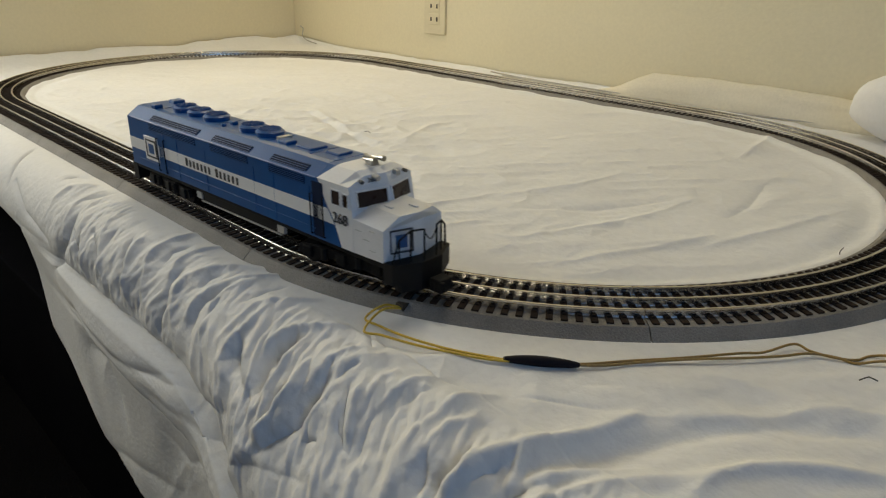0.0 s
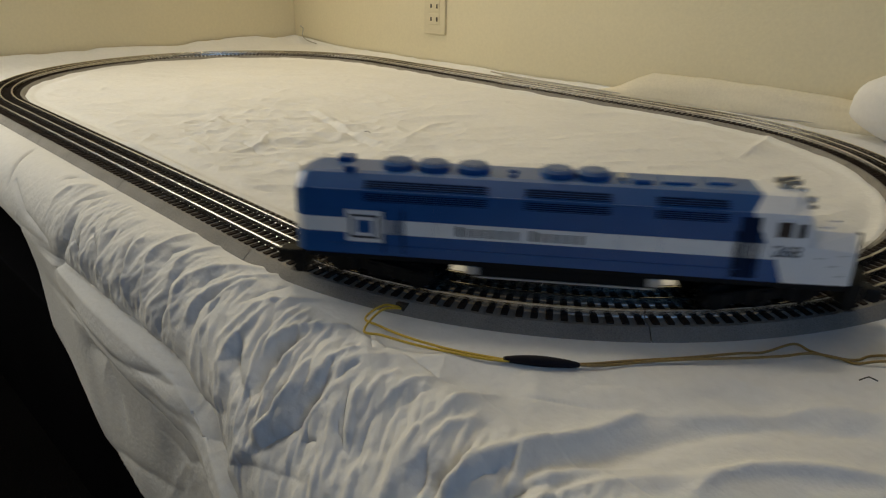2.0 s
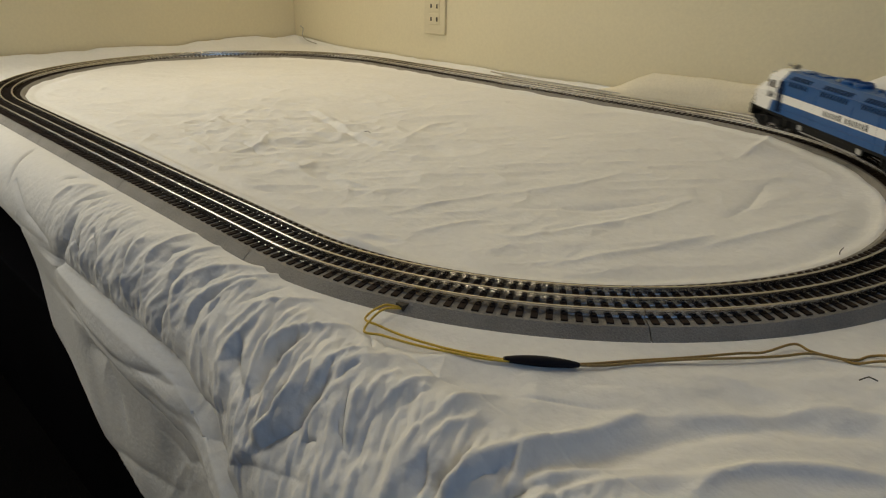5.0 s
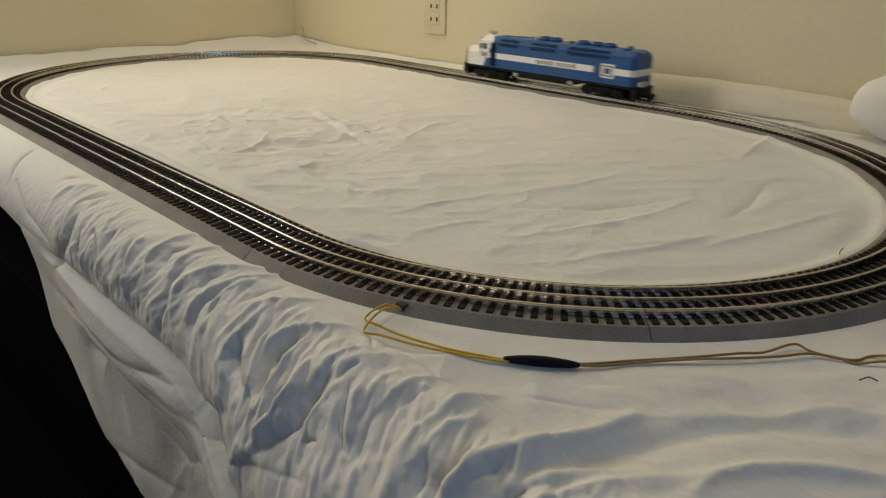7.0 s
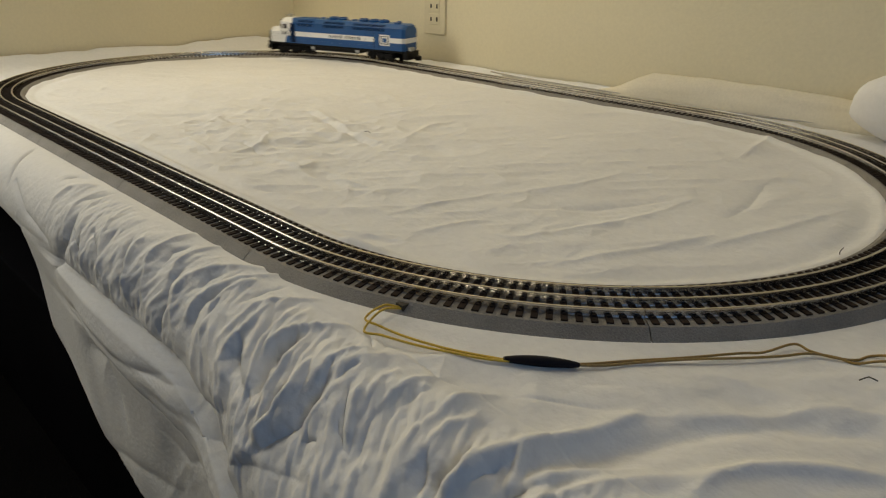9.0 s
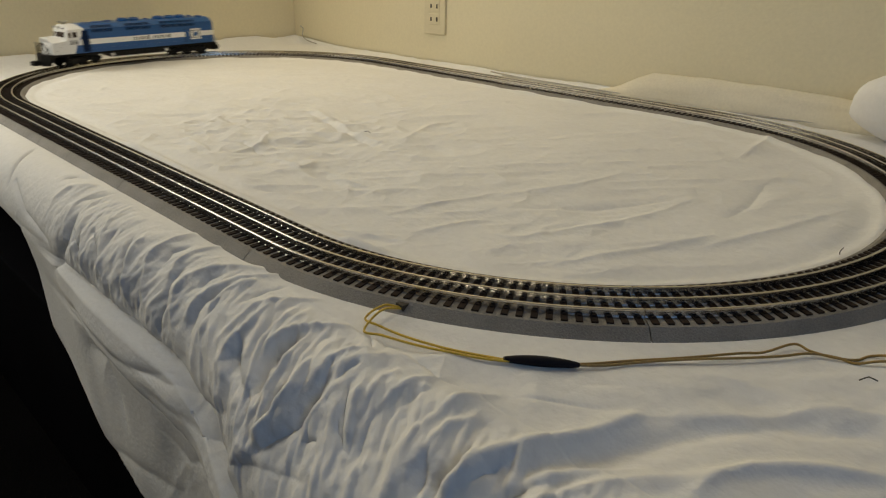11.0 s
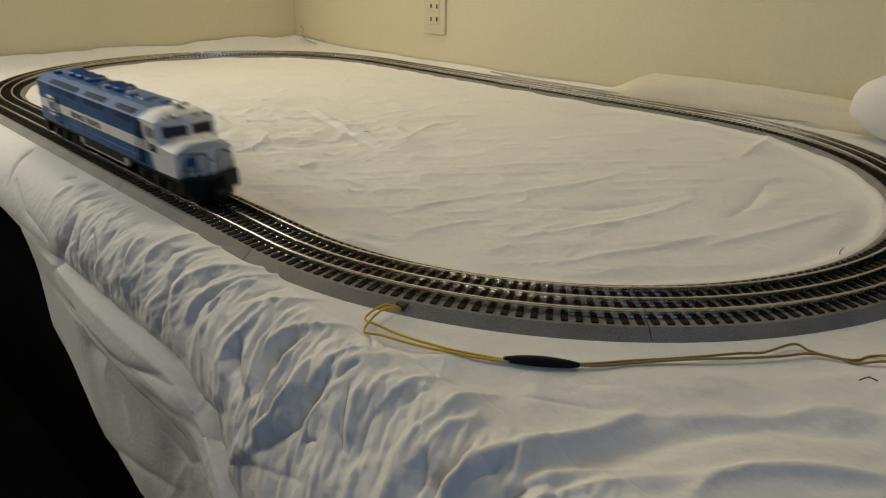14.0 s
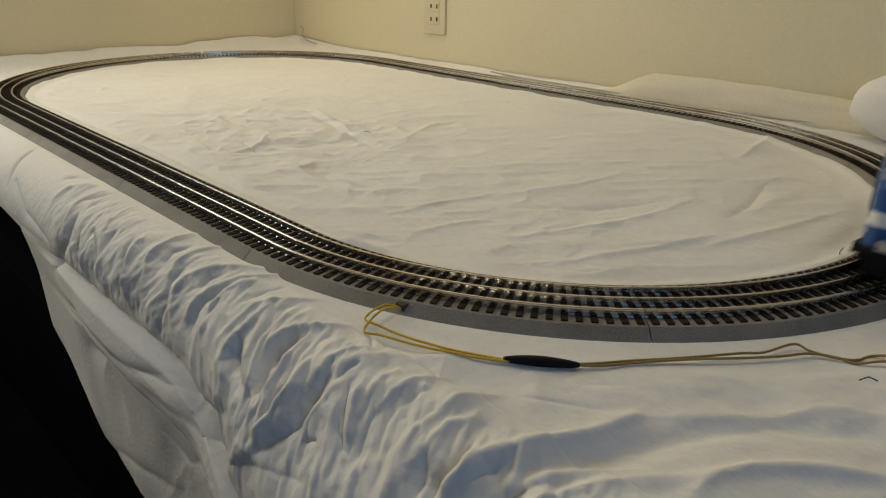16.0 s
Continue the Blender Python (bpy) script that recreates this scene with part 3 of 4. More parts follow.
# white band round sides and rear
plan = [(0.1140, -W2 - 0.0004), (-0.180, -W2 - 0.0004), (-0.1863, -0.0249), (-0.1869, -0.0241), (-0.1869, 0.0241), (-0.1863, 0.0249), (-0.180, W2 + 0.0004), (0.1140, W2 + 0.0004)]
part("white_band", prism(bmesh.new(), plan, "z", 0.0425, 0.0530), WHITE, loco, "broad white band round the body")
wedge = [(0.1135, 0.0425), (0.1315, 0.0425), (0.1245, 0.0530), (0.1135, 0.0530)]
part("white_band", prism(bmesh.new(), wedge, "y", -W2 - 0.0004, W2 + 0.0004), WHITE, loco)

# cab and nose
VEE = 0.008                     # how far the cab's front juts at its middle
cab_bm = bmesh.new()
side_line = [(0.1142, 0.0732), (0.1475, 0.0732), (0.1510, 0.0550), (0.1510, Z1), (0.1382, Z1), (0.1314, 0.0438), (0.1234, 0.0554)]
rings = [[cab_bm.verts.new((x + (vee if 0 < i < 4 else 0), y, z)) for i, (x, z) in enumerate(side_line)] for y, vee in ((-W2 + 0.0001, 0), (0, VEE), (W2 - 0.0001, 0))]
cab_bm.faces.new(rings[0]), cab_bm.faces.new(rings[2][::-1])
for ra, rb in zip(rings, rings[1:]):
    for k in range(7):
        cab_bm.faces.new((ra[k], rb[k], rb[(k + 1) % 7], ra[(k + 1) % 7]))
cab = part("cab", soften(cab_bm, 0.0005), WHITE, loco, "white painted cab")


def roof_ring(x, x2, dz, vee=0.0):
    return [(x, -W2, 0.0732), (x2 + vee * 0.4, -W2 * 0.60, Z3 - 0.0008 - dz), (x2 + vee * 0.55, -W2 * 0.45, Z3 - dz), (x2 + vee, 0, Z3 - dz), (x2 + vee * 0.55, W2 * 0.45, Z3 - dz), (x2 + vee * 0.4, W2 * 0.60, Z3 - 0.0008 - dz), (x, W2, 0.0732), (x + vee, 0, 0.0732)]


part("cab_roof", soften(loft([roof_ring(0.1136, 0.1215, 0.0), roof_ring(0.138, 0.140, 0.0, VEE * 0.8), roof_ring(0.1480, 0.1450, 0.0030, VEE)]), 0.0006), WHITE, loco, "white sloped cab roof")
part("roof_wedge", loft([[(x, -W2 * 0.995, 0.0732), (x2, -W2 * 0.598, Z3 - 0.0009), (x2, -W2 * 0.448, Z3 - 0.0002), (x2, W2 * 0.448, Z3 - 0.0002), (x2, W2 * 0.598, Z3 - 0.0009), (x, W2 * 0.995, 0.0732)] for x, x2 in ((0.1132, 0.1132), (0.1137, 0.1214))]), BLUE, loco)


def nose_ring(x, w, zs, zt, jut):
    """A cross-section of the nose: straight sides to zs, sloped shoulders up to zt; its middle juts forward."""
    return [(x, -w, Z1), (x, -w, zs), (x + jut * 0.42, -w * 0.56, zt - 0.0006), (x + jut, 0, zt), (x + jut * 0.42, w * 0.56, zt - 0.0006), (x, w, zs), (x, w, Z1), (x + jut, 0, Z1)]


nose = part("nose", soften(loft([nose_ring(0.1490, W2 - 0.0002, 0.0520, 0.0600, 0.004), nose_ring(0.1800, 0.0285, 0.0496, 0.0588, 0.0075)]), 0.0008), WHITE, loco, "white nose with sloped shoulders")
for gx, gy in ((0.166, -0.010), (0.176, 0.004)):
    part("nose_latch", boxm(gx - 0.004, gx + 0.004, gy - 0.0012, gy + 0.0012, 0.0585, 0.0600, bevel=0.0003, seg=1), WHITE, nose)

# windscreen panes, brows and side windows
for sy in (-1, 1):
    a, b = sorted((sy * 0.0028, sy * 0.0256))
    face = pose(0.1502 + VEE, 0, 0.0585, rz=-sy * -math.degrees(math.atan2(VEE, W2))) @ pose(0, 0, 0, ry=-11)
    pane = boxm(-0.0005, 0.0009, a, b, 0.0, 0.0105, bevel=0.0004)
    ob = part("windscreen", pane, GLASSY, cab, "dark windscreen pane")
    ob.matrix_local = face
    rim = bmesh.new()
    for q in ((a - 0.0012, b + 0.0012, 0.0105, 0.0120), (a - 0.0012, b + 0.0012, -0.0014, 0.0), (a - 0.0013, a, -0.0010, 0.0115), (b, b + 0.0013, -0.0010, 0.0115)):
        box(rim, -0.0004, 0.0015, q[0], q[1], q[2], q[3], bevel=0.0003, seg=1)
    ob = part("windscreen_frame", rim, WHITE, cab)
    ob.matrix_local = face
    y = sy * (W2 + 0.0001)
    for x0, x1, z0, z1 in ((0.1298, 0.1385, 0.0580, 0.0682), (0.1418, 0.1470, 0.0582, 0.0674)):
        part("side_window", boxm(x0, x1, y - 0.0003, y + 0.0003, z0, z1, bevel=0.0002, seg=1), GLASSY, cab, "dark side window")
        rim = bmesh.new()
        for q in ((x0 - 0.0008, x1 + 0.0008, z1, z1 + 0.0009), (x0 - 0.0008, x1 + 0.0008, z0 - 0.0009, z0), (x0 - 0.0009, x0, z0, z1), (x1, x1 + 0.0009, z0, z1)):
            box(rim, q[0], q[1], y - 0.0007, y + 0.0007, q[2], q[3])
        part("window_frame", rim, WHITE, cab)
    # nose logo: black ring with a blue square, flat on each half of the prow
    ang = -math.degrees(math.atan2(0.0105, W2 - 0.001)) * sy
    m = pose(0.1838, sy * 0.0152, 0.0415, rz=-ang if sy < 0 else -ang) @ pose(0, 0, 0, ry=-4.2) @ Matrix.Diagonal((1, 0.9, 0.95, 1))
    ring = bmesh.new()
    for q in ((-0.0095, 0.0095, 0.0068, 0.0076), (-0.0095, 0.0095, -0.0096, -0.0088), (-0.0095, -0.0087, -0.0088, 0.0068), (0.0087, 0.0095, -0.0088, 0.0068)):
        box(ring, -0.0006, 0.0012, q[0], q[1], q[2], q[3])
    if sy > 0:
        ring.free()
    else:
        part("emblem_frame", ring, LETTER, nose, "dark square outline").matrix_local = m
    if sy < 0:
        ob = part("emblem", box(boxm(-0.0006, 0.0011, -0.0045, 0.0045, -0.0058, 0.0036), -0.0006, 0.0014, -0.0026, 0.0026, -0.0036, 0.0008), BLUE, nose, "blue square emblem")
        ob.matrix_local = m
    # side emblem: white square tile with blue ring
    part("side_emblem", boxm(-0.1500, -0.1240, y - 0.0006, y + 0.0006, 0.0360, 0.0590, bevel=0.0003, seg=1), WHITE, body, "white square emblem tile")
    ring = bmesh.new()
    for q in ((-0.1470, -0.1270, 0.0545, 0.0560), (-0.1470, -0.1270, 0.0390, 0.0405), (-0.1470, -0.1452, 0.0405, 0.0545), (-0.1288, -0.1270, 0.0405, 0.0545)):
        box(ring, q[0], q[1], y - 0.0009, y + 0.0009, q[2], q[3])
    part("emblem_ring", ring, LETTER, body)
    part("emblem", boxm(-0.1420, -0.1320, y - 0.0008, y + 0.0008, 0.0430, 0.0520), BLUE, body)
    # the maker's wording as plain bars, one for each letter
    x = -0.0735
    for k in range(14):
        wdt = 0.0040 if k != 7 else 0.003
        if k != 7:
            part("lettering_bar", boxm(x, x + wdt * (0.85 if k in (0, 8) else 0.68), y - 0.0007, y + 0.0007, 0.0443, 0.0515 if k in (0, 8) else 0.0504), LETTER, body)
        x += wdt + 0.0023
    # louvre panels below and above the roof's foot
    for x0, x1 in ((-0.137, -0.054), (-0.029, 0.026), (0.055, 0.099)):
        part("louvre", boxm(x0, x1, y - 0.0003, y + 0.0003, 0.0655, 0.0712), GRILLE, body, "dark louvre panel")
        slats = bmesh.new()
        for k in range(4):
            box(slats, x0, x1, y - 0.0008, y + 0.0008, 0.0660 + k * 0.0014, 0.0664 + k * 0.0014)
        part("louvre_slats", slats, BLUE, body)
        ridge = bmesh.new()
        for k in range(4):
            box(ridge, x0, x1, -0.0031 + k * 0.0019, -0.0028 + k * 0.0019, -0.0003, 0.0006)
        slope = pose(0, sy * (W2 - 0.0040), 0.0764, rx=-sy * 36)
        part("louvre_slats", ridge, BLUE, body).matrix_local = slope
        top = part("louvre", boxm(x0, x1, -0.0032, 0.0032, -0.0006, 0.0003), GRILLE, body, "dark louvre panel")
        top.matrix_local = slope
    # rows of battens and door seams
    part("batten", boxm(-0.165, 0.110, y - 0.0004, y + 0.0004, 0.0338, 0.0343), BLUE, body)
    part("batten", boxm(-0.172, 0.1135, y - 0.0009, y + 0.0009, 0.0724, 0.0734, bevel=0.0003, seg=1), BLUE, body, "thin bright moulding along the eaves")
    for x in (-0.088, -0.040, 0.033, 0.060, 0.104):
        part("seam", boxm(x, x + 0.0004, y - 0.0003, y + 0.0003, Z1 + 0.001, 0.0650), BLUE, body)
    # crew doors with their handrails
    for x0, x1 in ((-0.1220, -0.1110), (0.1075, 0.1195)):
        part("door", boxm(x0, x1, y - 0.0003, y + 0.0004, 0.0285, 0.0650 if x0 < 0 else 0.0700, bevel=0.0002, seg=1), GRILLE if x0 > 0 else BLUE, body, "crew door")
        for hx in (x0 - 0.0012, x1 + 0.0012):
            rail_bm = rod(bmesh.new(), (hx, y + sy * 0.0016, 0.0295), (hx, y + sy * 0.0016, 0.0600), 0.0005, 6)
            for hz in (0.0295, 0.0600):
                rod(rail_bm, (hx, y - sy * 0.0005, hz), (hx, y + sy * 0.0016, hz), 0.0004, 6)
            part("handrail", rail_bm, BLACK, body, "dark grab rail")
    # small grab irons on the nose side
    for gx, gz in ((0.158, 0.0455), (0.166, 0.0405), (0.172, 0.0340), (0.172, 0.0480)):
        g = rod(bmesh.new(), (gx - 0.003, y + sy * 0.0009, gz), (gx + 0.003, y + sy * 0.0009, gz), 0.0003, 6)
        part("grab_iron", g, SILVER, nose)
    part("classification_light", rod(bmesh.new(), (0.1490, sy * 0.0205, 0.0762), (0.1525, sy * 0.0210, 0.0758), 0.0013, 10), LETTER, cab, "dark round marker light")


def number(text, size, m, material, parent):
    c = bpy.data.curves.new("number", "FONT")
    c.body, c.size, c.extrude, c.align_x, c.align_y = text, size, 0.0003, "CENTER", "CENTER"
    ob = new("number", c)
    ob.data.materials.append(material)
    ob.parent = parent
    ob.matrix_local = m
    return ob


number("268", 0.0110, pose(0.1380, -W2 - 0.0003, 0.0480, rx=90), LETTER, cab)
number("268", 0.0110, pose(0.1380, W2 + 0.0003, 0.0480, rx=90, rz=180), LETTER, cab)
VA = math.degrees(math.atan2(VEE, W2))
number("268", 0.0046, pose(0.1527, -0.0125, 0.0762, rz=90 - VA) @ pose(0, 0, 0, 70), LETTER, cab)
# headlight pair over the windscreen
for ly in (-0.0095, 0.0095):
    part("headlight", rod(bmesh.new(), (0.1515, ly, 0.0778), (0.1560, ly, 0.0772), 0.0021, 12), SILVER, cab, "round silver headlight")
# chrome horns on the cab roof
horn = part("horn", boxm(0.1355, 0.1425, -0.0035, 0.0035, Z3 - 0.001, Z3 + 0.0030, bevel=0.0006), CHROME, loco, "chrome roof horn")
for hy, x0, x1 in ((-0.0045, 0.135, 0.147), (0.0045, 0.135, 0.147), (0.0, 0.144, 0.132)):
    part("trumpet", rod(bmesh.new(), (x0, hy, Z3 + 0.0042), (x1, hy, Z3 + 0.0048), 0.0008, 10, 0.0022), CHROME, horn)

# roof fans, hatches and stacks
for fx in (-0.119, -0.0935, -0.066, -0.0085, 0.0155):
    fan = bmesh.new()
    for r0, r1, z0, z1 in ((0.0118, 0.0118, Z3 - 0.002, Z3 + 0.0034), (0.0118, 0.0095, Z3 + 0.0034, Z3 + 0.0050), (0.0095, 0.005, Z3 + 0.0050, Z3 + 0.0056)):
        bmesh.ops.create_cone(fan, cap_ends=True, segments=28, radius1=r0, radius2=r1, depth=z1 - z0, matrix=Matrix.Translation((fx, 0, (z0 + z1) / 2)))
    f = part("roof_fan", fan, BLUE, body, "round blue roof fan")
    f.matrix_local = Matrix.Translation((0, 0, 0)) @ Matrix.Diagonal((1, 1.0, 1, 1))
    grid = bmesh.new()
    for k in range(-3, 4):
        half = math.sqrt(max(0.0, 0.0092 ** 2 - (k * 0.0026) ** 2))
        box(grid, fx + k * 0.0026 - 0.0003, fx + k * 0.0026 + 0.0003, -half, half, Z3 + 0.0048, Z3 + 0.0060)
    part("fan_grille", grid, BLUE, body)
for hx, hy, sx, sy, hz in ((-0.159, 0.012, 0.0055, 0.006, 0.0034), (-0.150, -0.013, 0.004, 0.004, 0.0035), (-0.0385, 0.0, 0.003, 0.003, 0.0030), (-0.0385, -0.010, 0.002, 0.002, 0.0025), (0.047, -0.006, 0.0065, 0.005, 0.0028), (0.070, 0.0, 0.010, 0.008, 0.0018), (0.098, 0.004, 0.008, 0.007, 0.0016)):
    part("roof_hatch", boxm(hx - sx, hx + sx, hy - sy, hy + sy, Z3 - 0.002, Z3 + hz, bevel=0.001), BLUE, body)
part("exhaust_stack", boxm(0.0325, 0.0375, -0.006, 0.006, Z3 - 0.001, Z3 + 0.0026, bevel=0.0005), SILVER, body, "pale exhaust stack")
for x in (-0.143, -0.048, 0.030, 0.085):
    part("roof_seam", boxm(x, x + 0.0006, -W2 * 0.44, W2 * 0.44, Z3 - 0.001, Z3 + 0.0003), BLUE, body)

# frame, pilots, tank and couplers
part("underframe", boxm(-0.180, 0.180, -0.0268, 0.0268, 0.0215, 0.0275, bevel=0.0006), BLACK, loco, "black underframe")
pilot_plan = [(0.180, -0.0285), (0.1885, -0.0285), (0.1985, -0.010), (0.1985, 0.010), (0.1885, 0.0285), (0.180, 0.0285)]
part("front_pilot", soften(prism(bmesh.new(), pilot_plan, "z", 0.0125, 0.0275), 0.0007), BLACK, loco, "black front pilot")
part("pilot_foot", soften(prism(bmesh.new(), [(0.184, -0.0215), (0.190, -0.0215), (0.1965, -0.008), (0.1965, 0.008), (0.190, 0.0215), (0.184, 0.0215)], "z", 0.0055, 0.0130), 0.0006), BLACK, loco, "black plough under the pilot")
part("rear_pilot", soften(prism(bmesh.new(), [(-0.182, -0.0265), (-0.1915, -0.0265), (-0.194, -0.012), (-0.194, 0.012), (-0.1915, 0.0265), (-0.182, 0.0265)], "z", 0.0080, 0.0250), 0.0007), BLACK, loco, "black rear pilot")
for sx in (1, -1):
    cpl = bmesh.new()
    x0, x1 = (0.192, 0.2065) if sx > 0 else (-0.205, -0.188)
    box(cpl, x0, x1, -0.0035, 0.0035, 0.0085, 0.0135, bevel=0.0006)
    kx = x1 if sx > 0 else x0
    box(cpl, kx - 0.005, kx + 0.005, -0.0065, 0.0065, 0.0065, 0.0160, bevel=0.0012)
    box(cpl, kx - 0.001, kx + 0.007, -0.0068, -0.0025, 0.0070, 0.0150, bevel=0.001)
    part("coupler", cpl, BLACK, loco, "black knuckle coupler")
part("rear_step", boxm(-0.1965, -0.190, 0.0, 0.020, 0.0270, 0.0345, bevel=0.0008), SILVER, loco, "pale rear step block")
# front platform railing
FENCE = [(0.1930, -0.0225), (0.1965, -0.0150), (0.2005, -0.0060), (0.2005, 0.0060), (0.1965, 0.0150), (0.1930, 0.0225)]
for i, (px_, py_) in enumerate(FENCE):
    hz = 0.0500 if i not in (0, 5) else 0.0440
    part("rail_post", rod(bmesh.new(), (px_ - 0.004, py_, 0.0280), (px_ - 0.004, py_, hz), 0.0007, 6), BLACK, loco, "thin black post")
for i, j in ((0, 1), (1, 2), (3, 4), (4, 5)):
    (ax, ay), (bx, by) = FENCE[i], FENCE[j]
    az, bz = (0.0440 if i == 0 else 0.0500), (0.0440 if j == 5 else 0.0500)
    part("top_rail", rod(bmesh.new(), (ax - 0.004, ay, az), (bx - 0.004, by, bz), 0.0007, 6), BLACK, loco, "thin black rail")
tube("chain", [(0.1965, -0.006, 0.048), (0.1968, 0.0, 0.0415), (0.1965, 0.006, 0.048)], 0.0004, BLACK, loco)
for sy in (-1, 1):
    part("pilot_brace", rod(bmesh.new(), (0.1890, sy * 0.0225, 0.0440), (0.1865, sy * 0.0265, 0.0270), 0.0006, 6), BLACK, loco)
tank = part("fuel_tank", soften(prism(bmesh.new(), [(-0.0225, 0.0125), (0.0225, 0.0125), (0.0262, 0.0145), (0.0262, 0.0225), (-0.0262, 0.0225), (-0.0262, 0.0145)], "x", -0.060, 0.059), 0.0007), BLACK, loco, "black fuel tank")
for sy in (-1, 1):
    part("tank_rim", boxm(-0.0605, 0.0595, sy * 0.0262 - 0.0007, sy * 0.0262 + 0.0007, 0.0132, 0.0143), SILVER, tank, "pale rim along the tank")
    for cx in (-0.0625, 0.0600):
        part("tank_clip", boxm(cx - 0.0045, cx + 0.0045, sy * 0.0258 - 0.0016, sy * 0.0258 + 0.0016, 0.0155, 0.0215, bevel=0.0005), SILVER, tank, "pale grey clip")

# six-wheeled trucks that swing under the body
PIVOT = 0.125
DROP = 0.0022                   # the body sits this much lower over its trucks


def truck(x):
    t = part("truck", boxm(-0.030, 0.030, -0.012, 0.012, 0.006, 0.0215, bevel=0.001), BLACK, loco, "black six-wheeled truck")
    t.location = (x, 0, DROP)
    for sy in (-1, 1):
        f = bmesh.new()
        prism(f, [(-0.043, 0.0085), (-0.040, 0.0150), (-0.012, 0.0165), (0.012, 0.0165), (0.040, 0.0150), (0.043, 0.0085), (0.028, 0.0055), (0.012, 0.0085), (-0.012, 0.0085), (-0.028, 0.0055)], "y", sy * 0.0225 - 0.0016, sy * 0.0225 + 0.0016)
        for jx in (-0.032, 0.0, 0.032):
            box(f, jx - 0.0042, jx + 0.0042, sy * 0.0235 - 0.0025, sy * 0.0235 + 0.0025, 0.0060, 0.0150, bevel=0.0008)
        for jx in (-0.016, 0.016):
            rod(f, (jx, sy * 0.0248, 0.0075), (jx, sy * 0.0248, 0.0165), 0.0026, 10)
        part("side_frame", f, BLACK, t)
        for jx in (-0.032, 0.0, 0.032):
            wbm = rod(bmesh.new(), (jx, sy * 0.0150, 0.0095), (jx, sy * 0.0192, 0.0095), 0.0095, 24)
            rod(wbm, (jx, sy * 0.0136, 0.0095), (jx, sy * 0.0150, 0.0095), 0.0108, 24)
            part("wheel", wbm, BLACK, t, "blackened metal wheel")
    return t


front_truck, rear_truck = truck(PIVOT), truck(-PIVOT)

# ---------------------------------------------------------------- wires and small things
wire = thing("feed_wire", "pair of yellow wires with a black sleeve, plugged into the roadbed", "wire")
part("socket", boxm(0.5305, 0.5385, -0.3880, -0.3800, 0.0010, 0.0075, bevel=0.0006), HOLE, wire, "dark socket in the roadbed")
H = 0.0032
part("sleeve", tube("sleeve_mesh", [(0.628, -0.3865, 0.0045), (0.640, -0.3775, 0.0050), (0.652, -0.3680, 0.0048), (0.664, -0.3580, 0.0040)], lambda t: 0.0011 + 0.0024 * math.sin(math.pi * min(1, 0.02 + 0.96 * t)) ** 0.8, SLEEVE, n=10).data, None, wire, "black shrink sleeve over the joint")
tube("strand", [(0.535, -0.386, 0.004), (0.532, -0.400, 0.010), (0.529, -0.414, 0.004), (0.542, -0.413, H), (0.565, -0.410, H), (0.592, -0.402, H), (0.614, -0.392, H), (0.632, -0.3845, H + 0.001)], 0.00085, YELLOW, wire)
tube("strand", [(0.536, -0.386, 0.004), (0.535, -0.404, 0.009), (0.540, -0.424, 0.003), (0.553, -0.420, H), (0.578, -0.412, H), (0.600, -0.402, H), (0.616, -0.3945, H), (0.632, -0.3855, H + 0.001)], 0.00085, YELLOW, wire)
tube("strand", [(0.661, -0.3600, H + 0.001), (0.669, -0.3480, H), (0.682, -0.3300, H), (0.703, -0.3030, H), (0.725, -0.2720, H), (0.735, -0.2600, H), (0.7445, -0.2370, 0.004), (0.755, -0.2370, H), (0.769, -0.2340, H), (0.779, -0.2270, H), (0.784, -0.2150, H), (0.800, -0.2100, 0.008), (0.83, -0.19, 0.010), (0.88, -0.15, 0.010)], 0.00085, OCHRE, wire)
tube("strand", [(0.661, -0.3610, H + 0.001), (0.674, -0.3460, H), (0.690, -0.3230, H), (0.708, -0.3000, H), (0.729, -0.2760, H), (0.745, -0.2560, H), (0.756, -0.2400, H), (0.770, -0.2330, H), (0.780, -0.2320, H), (0.795, -0.2240, 0.008), (0.83, -0.205, 0.010), (0.88, -0.16, 0.010)], 0.00085, OCHRE, wire)
for o in list(bpy.data.objects):
    if o.name.startswith("sleeve_mesh"):
        bpy.data.objects.remove(o)

cable = tagged(tube("cable", [(-0.14, 0.470, 0.006), (-0.05, 0.466, 0.004), (0.10, 0.464, 0.004), (0.22, 0.466, 0.004), (0.34, 0.470, 0.006), (0.46, 0.474, 0.010), (0.55, 0.476, 0.014)], 0.0016, CORD), "pale grey cable lying on the sheet along the wall", "cable")
cable = tagged(tube("cable", [(-0.10, 0.462, 0.003), (0.08, 0.455, 0.003), (0.20, 0.452, 0.003), (0.33, 0.456, 0.003), (0.45, 0.462, 0.004), (0.56, 0.466, 0.008)], 0.0014, CORD), "pale grey cable lying on the sheet along the wall", "cable")
tagged(tube("cord", [(-0.868, 0.488, 0.046), (-0.852, 0.486, 0.040), (-0.850, 0.482, 0.022), (-0.82, 0.476, 0.012), (-0.77, 0.470, 0.008)], 0.0014, CORD), "short pale cord in the corner", "cord")
